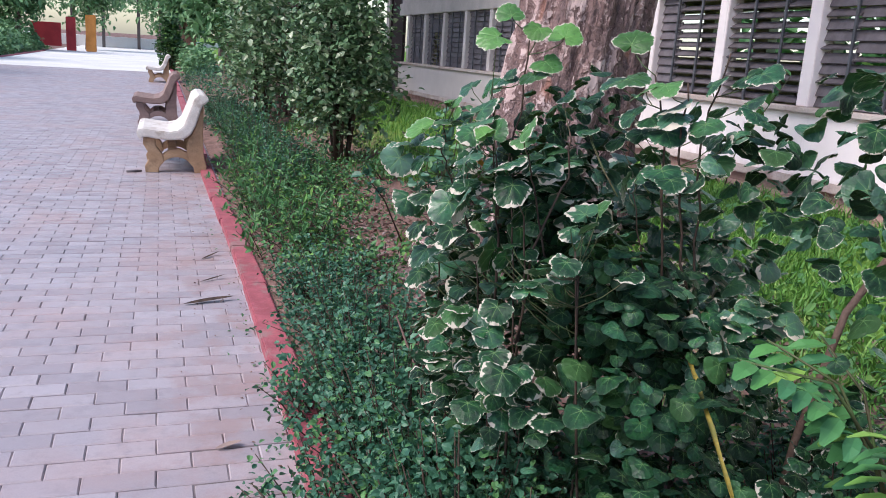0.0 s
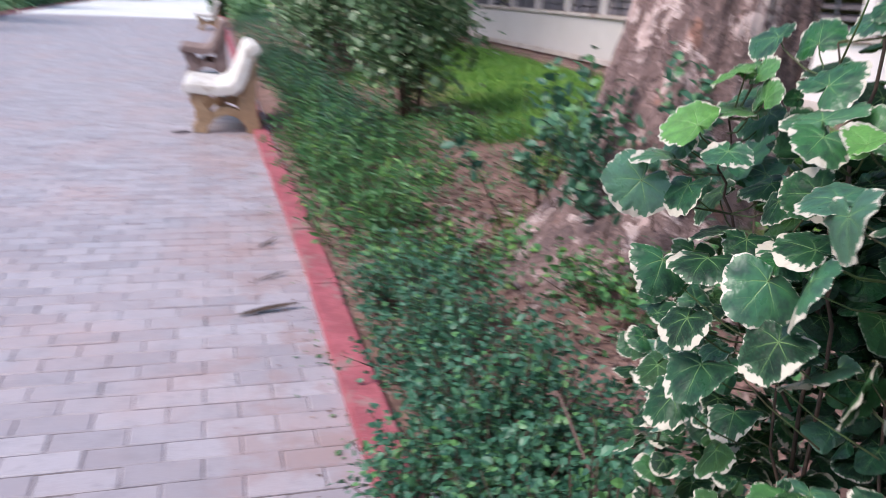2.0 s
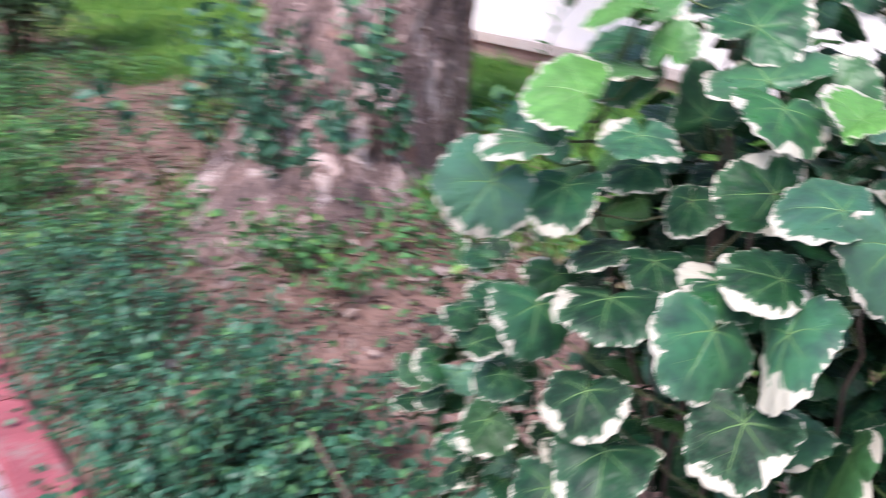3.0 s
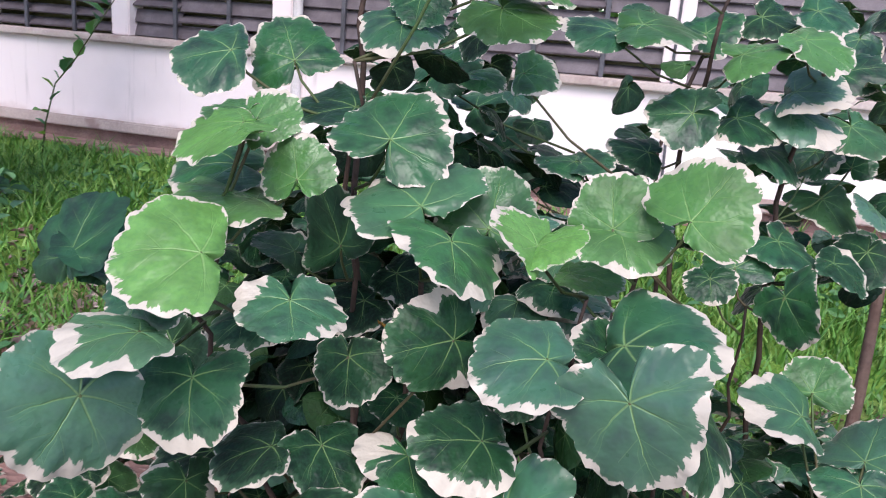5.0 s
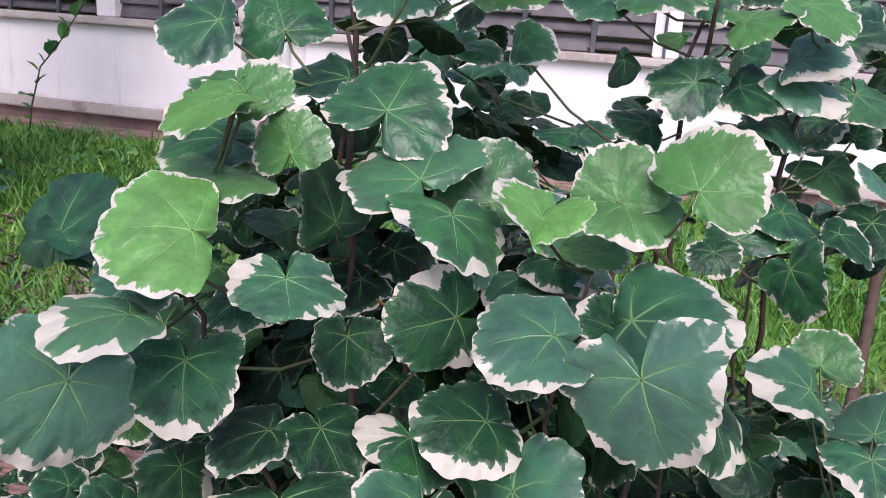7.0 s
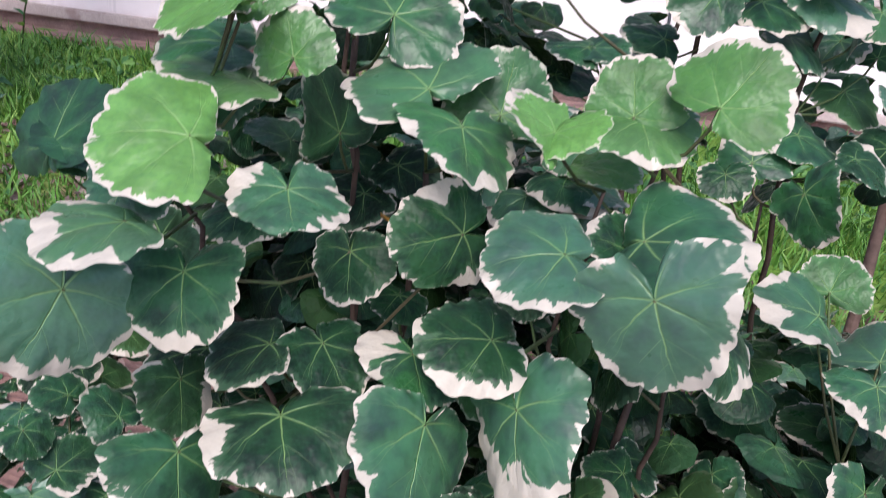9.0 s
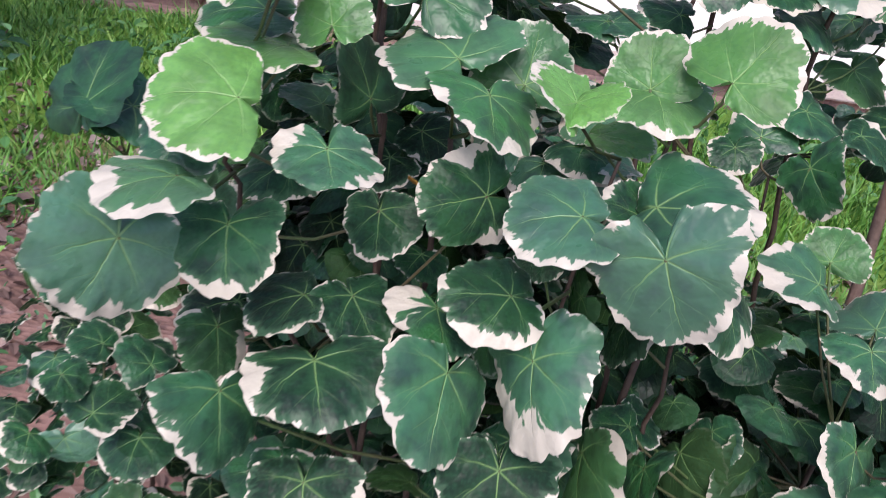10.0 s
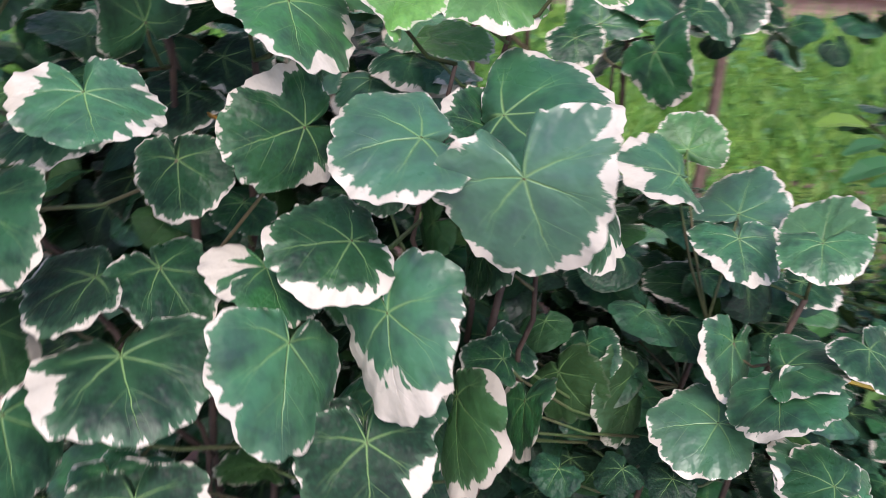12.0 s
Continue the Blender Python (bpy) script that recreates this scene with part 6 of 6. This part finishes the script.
def build_debris():
    r = np.random.default_rng(31)
    n = 130
    x = -0.12 - np.abs(r.normal(0, 0.22, n))
    y = r.uniform(2.6, 9.0, n)
    p = np.stack([x, y, r.uniform(0.003, 0.008, n)], -1)
    rot = turned(r.normal(0, 0.2, n), r.normal(0, 0.2, n), r.uniform(0, 6.28, n))
    bits = new("fallen_bits", spread("fallen_bits", oval_leaf(1.0, 0.5, 0.15, 0.05), p, rot, r.uniform(0.006, 0.022, n), M["litter"]))
    tagged(bits, "small brown leaf bits scattered by the kerb", "litter", kind="stuff")
    n = 420
    a, far = r.uniform(2.6, 5.3, n), 0.55 + np.abs(r.normal(0, 0.42, n))
    x, y = 1.75 + far * np.cos(a), 5.5 + far * 1.25 * np.sin(a)
    p = np.stack([x, y, ground_z(x, y) + r.uniform(0.006, 0.02, n)], -1)[x > 0.35]
    rot = turned(r.normal(0, 0.3, len(p)), r.normal(0, 0.3, len(p)), r.uniform(0, 6.28, len(p)))
    flakes = new("bark_flakes", spread("bark_flakes", oval_leaf(1.0, 0.55, 0.2, 0.12), p, rot, r.uniform(0.02, 0.085, len(p)), M["flake"]))
    tagged(flakes, "pale shed bark flakes on the soil round the trunk", "litter", kind="stuff")
    n = 60
    x = -0.13 - np.abs(r.normal(0, 0.07, n))
    y = np.concatenate([r.uniform(3.1, 4.9, n // 2), r.uniform(2.6, 9.5, n - n // 2)])
    p = np.stack([x, y, np.full(n, 0.004)], -1)
    rot = turned(r.normal(0.5, 0.3, n), r.normal(0, 0.3, n), r.uniform(0, 6.28, n))
    weeds = new("crack_weeds", spread("crack_weeds", oval_leaf(1.0, 0.6), p, rot, r.uniform(0.010, 0.026, n), M["weed"]))
    tagged(weeds, "tiny green weeds in the joints by the kerb", "weeds", kind="stuff")


build_debris()


def build_scrap():
    """A crumpled piece of pale plastic film between the kerb and the shrubs."""
    r = np.random.default_rng(55)
    verts, faces = [], []
    for i in range(9):
        for k in range(6):
            u, v = i / 8 - 0.5, k / 5 - 0.5
            verts.append((0.15 * u + r.normal(0, 0.006), 0.075 * v * (1 - 0.5 * abs(u)) + r.normal(0, 0.005), 0.018 + abs(r.normal(0, 0.012))))
    for i in range(8):
        for k in range(5):
            a = i * 6 + k
            faces.append((a, a + 6, a + 7, a + 1))
    scrap = new("plastic_scrap", mesh_from("plastic_scrap", verts, faces, M["scrap"]))
    scrap.matrix_world = pose(0.055, 3.66, 0.04, 0, 0, -25)
    tagged(scrap, "crumpled pale plastic scrap beside the red kerb", "litter")


build_scrap()


def build_withered_leaf():
    leaf = new("withered_leaf", mesh_from("withered_leaf", *oval_leaf(0.034, 0.62, 0.25, 0.3), M["withered"]))
    leaf.matrix_world = pose(0.172, 2.690, 1.118, 35, 10, 120)
    tagged(leaf, "small orange withered leaf caught among the stems", "leaf")


build_withered_leaf()


# ---- kerb and paving ----
def build_kerb():
    kerb = thing("kerb", "worn red painted concrete kerb along the bed", "kerb", kind="structure")
    r = random.Random(9)
    shapes = []
    for k in range(3):
        bm = block(-0.063, 0.063, -0.4485, 0.4485, -0.12, 0.042 + 0.004 * k, 0.008)
        me = bpy.data.meshes.new("kerb_stone")
        bm.to_mesh(me)
        bm.free()
        me.materials.append(M["kerb"])
        shapes.append(me)
    y = -4.0
    while y < 56:
        ob = new("kerb_stone", shapes[r.randrange(3)])
        ob.parent = kerb
        line = float(np.interp(y, (1.0, 2.9, 3.7, 4.6, 6.2, 9.0, 14.0), (-0.13, -0.085, -0.075, -0.075, -0.066, -0.115, -0.13)))
        ob.matrix_local = pose(line, y, r.uniform(-0.006, 0.004), 0, r.uniform(-1.5, 1.5), -math.degrees(float(np.interp(y, (2.5, 3.7, 5.0, 7.0, 9.5), (0.025, 0.006, 0.003, -0.012, -0.006)))) + r.uniform(-0.4, 0.4))
        y += 0.9


def build_paving():
    paving = thing("pavement", "broad path of lavender grey concrete pavers in running bond", "pavement", kind="structure")
    part("bedding", block(-6.95, -0.09, -5, 56.2, -0.2, -0.006), M["joint"], paving, "dark sandy bedding in the joints")
    side = part("edging", block(-7.1, -6.952, -5, 56, -0.1, 0.05, 0.01), M["kerb"], paving, "far red edging")
    long, wide = 0.225, 0.1125
    verts, faces = [], []
    r = np.random.default_rng(4)
    shape = np.array([(-1, -1, 0), (1, -1, 0), (1, 1, 0), (-1, 1, 0)], dtype=float)
    single = []
    for j in range(int(40 / wide)):
        y = -4.95 + j * wide
        for i in range(int(6.8 / long) + 1):
            x = -0.03 - i * long - (j % 2) * long / 2
            if x + long / 2 > 0.12 or x - long / 2 < -6.95:
                continue
            z = r.normal(0, 0.0014)
            tilt = r.normal(0, 0.004, 2)
            turn = r.normal(0, 0.006)
            if x > -1.7 and 2.75 < y < 6.0 and len(single) < 300:
                single.append((x, y, z, tilt, turn))
                continue
            gx, gy = 0.0009 + abs(r.normal(0, 0.0007)), 0.0024 + abs(r.normal(0, 0.0022))
            low = shape * np.array([long / 2 - gx, wide / 2 - gy, 0]) + np.array([x, y, -0.03])
            lift = shape * np.array([long / 2 - gx - 0.003, wide / 2 - gy - 0.003, 0])
            top = np.stack([x + lift[:, 0] - turn * lift[:, 1], y + lift[:, 1] + turn * lift[:, 0], z + lift[:, 0] * tilt[0] + lift[:, 1] * tilt[1]], -1)
            rim = np.stack([low[:, 0], low[:, 1], top[:, 2] - 0.004], -1)
            b = len(verts)
            verts += top.tolist() + rim.tolist() + low.tolist()
            faces.append((b, b + 1, b + 2, b + 3))
            for k in range(4):
                m = (k + 1) % 4
                faces.append((b + 4 + k, b + 4 + m, b + m, b + k))
                faces.append((b + 8 + k, b + 8 + m, b + 4 + m, b + 4 + k))
    part_mesh("far_pavers", mesh_from("far_pavers", verts, faces, M["paver"]), paving, kind="stuff")
    shapes = []
    for k in range(4):
        bm = block(-long / 2 + 0.001, long / 2 - 0.001, -wide / 2 + 0.0022 + 0.0006 * k, wide / 2 - 0.0022 - 0.0006 * k, -0.05, 0.0, 0.0)
        bmesh.ops.bevel(bm, geom=[e for e in bm.edges if min(v.co.z for v in e.verts) > -0.01], offset=0.0045, segments=1, affect="EDGES")
        me = bpy.data.meshes.new("paver")
        bm.to_mesh(me)
        bm.free()
        me.materials.append(M["paver"])
        shapes.append(me)
    for k, (x, y, z, tilt, turn) in enumerate(single):
        ob = new("paver", shapes[k % 4])
        ob.parent = paving
        ob.matrix_local = pose(x, y, z, math.degrees(tilt[1]), -math.degrees(tilt[0]), math.degrees(turn))
    # no pavers here: the far path's glare is put into its colour
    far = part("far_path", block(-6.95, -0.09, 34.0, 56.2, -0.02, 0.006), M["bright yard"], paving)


build_kerb()
build_paving()
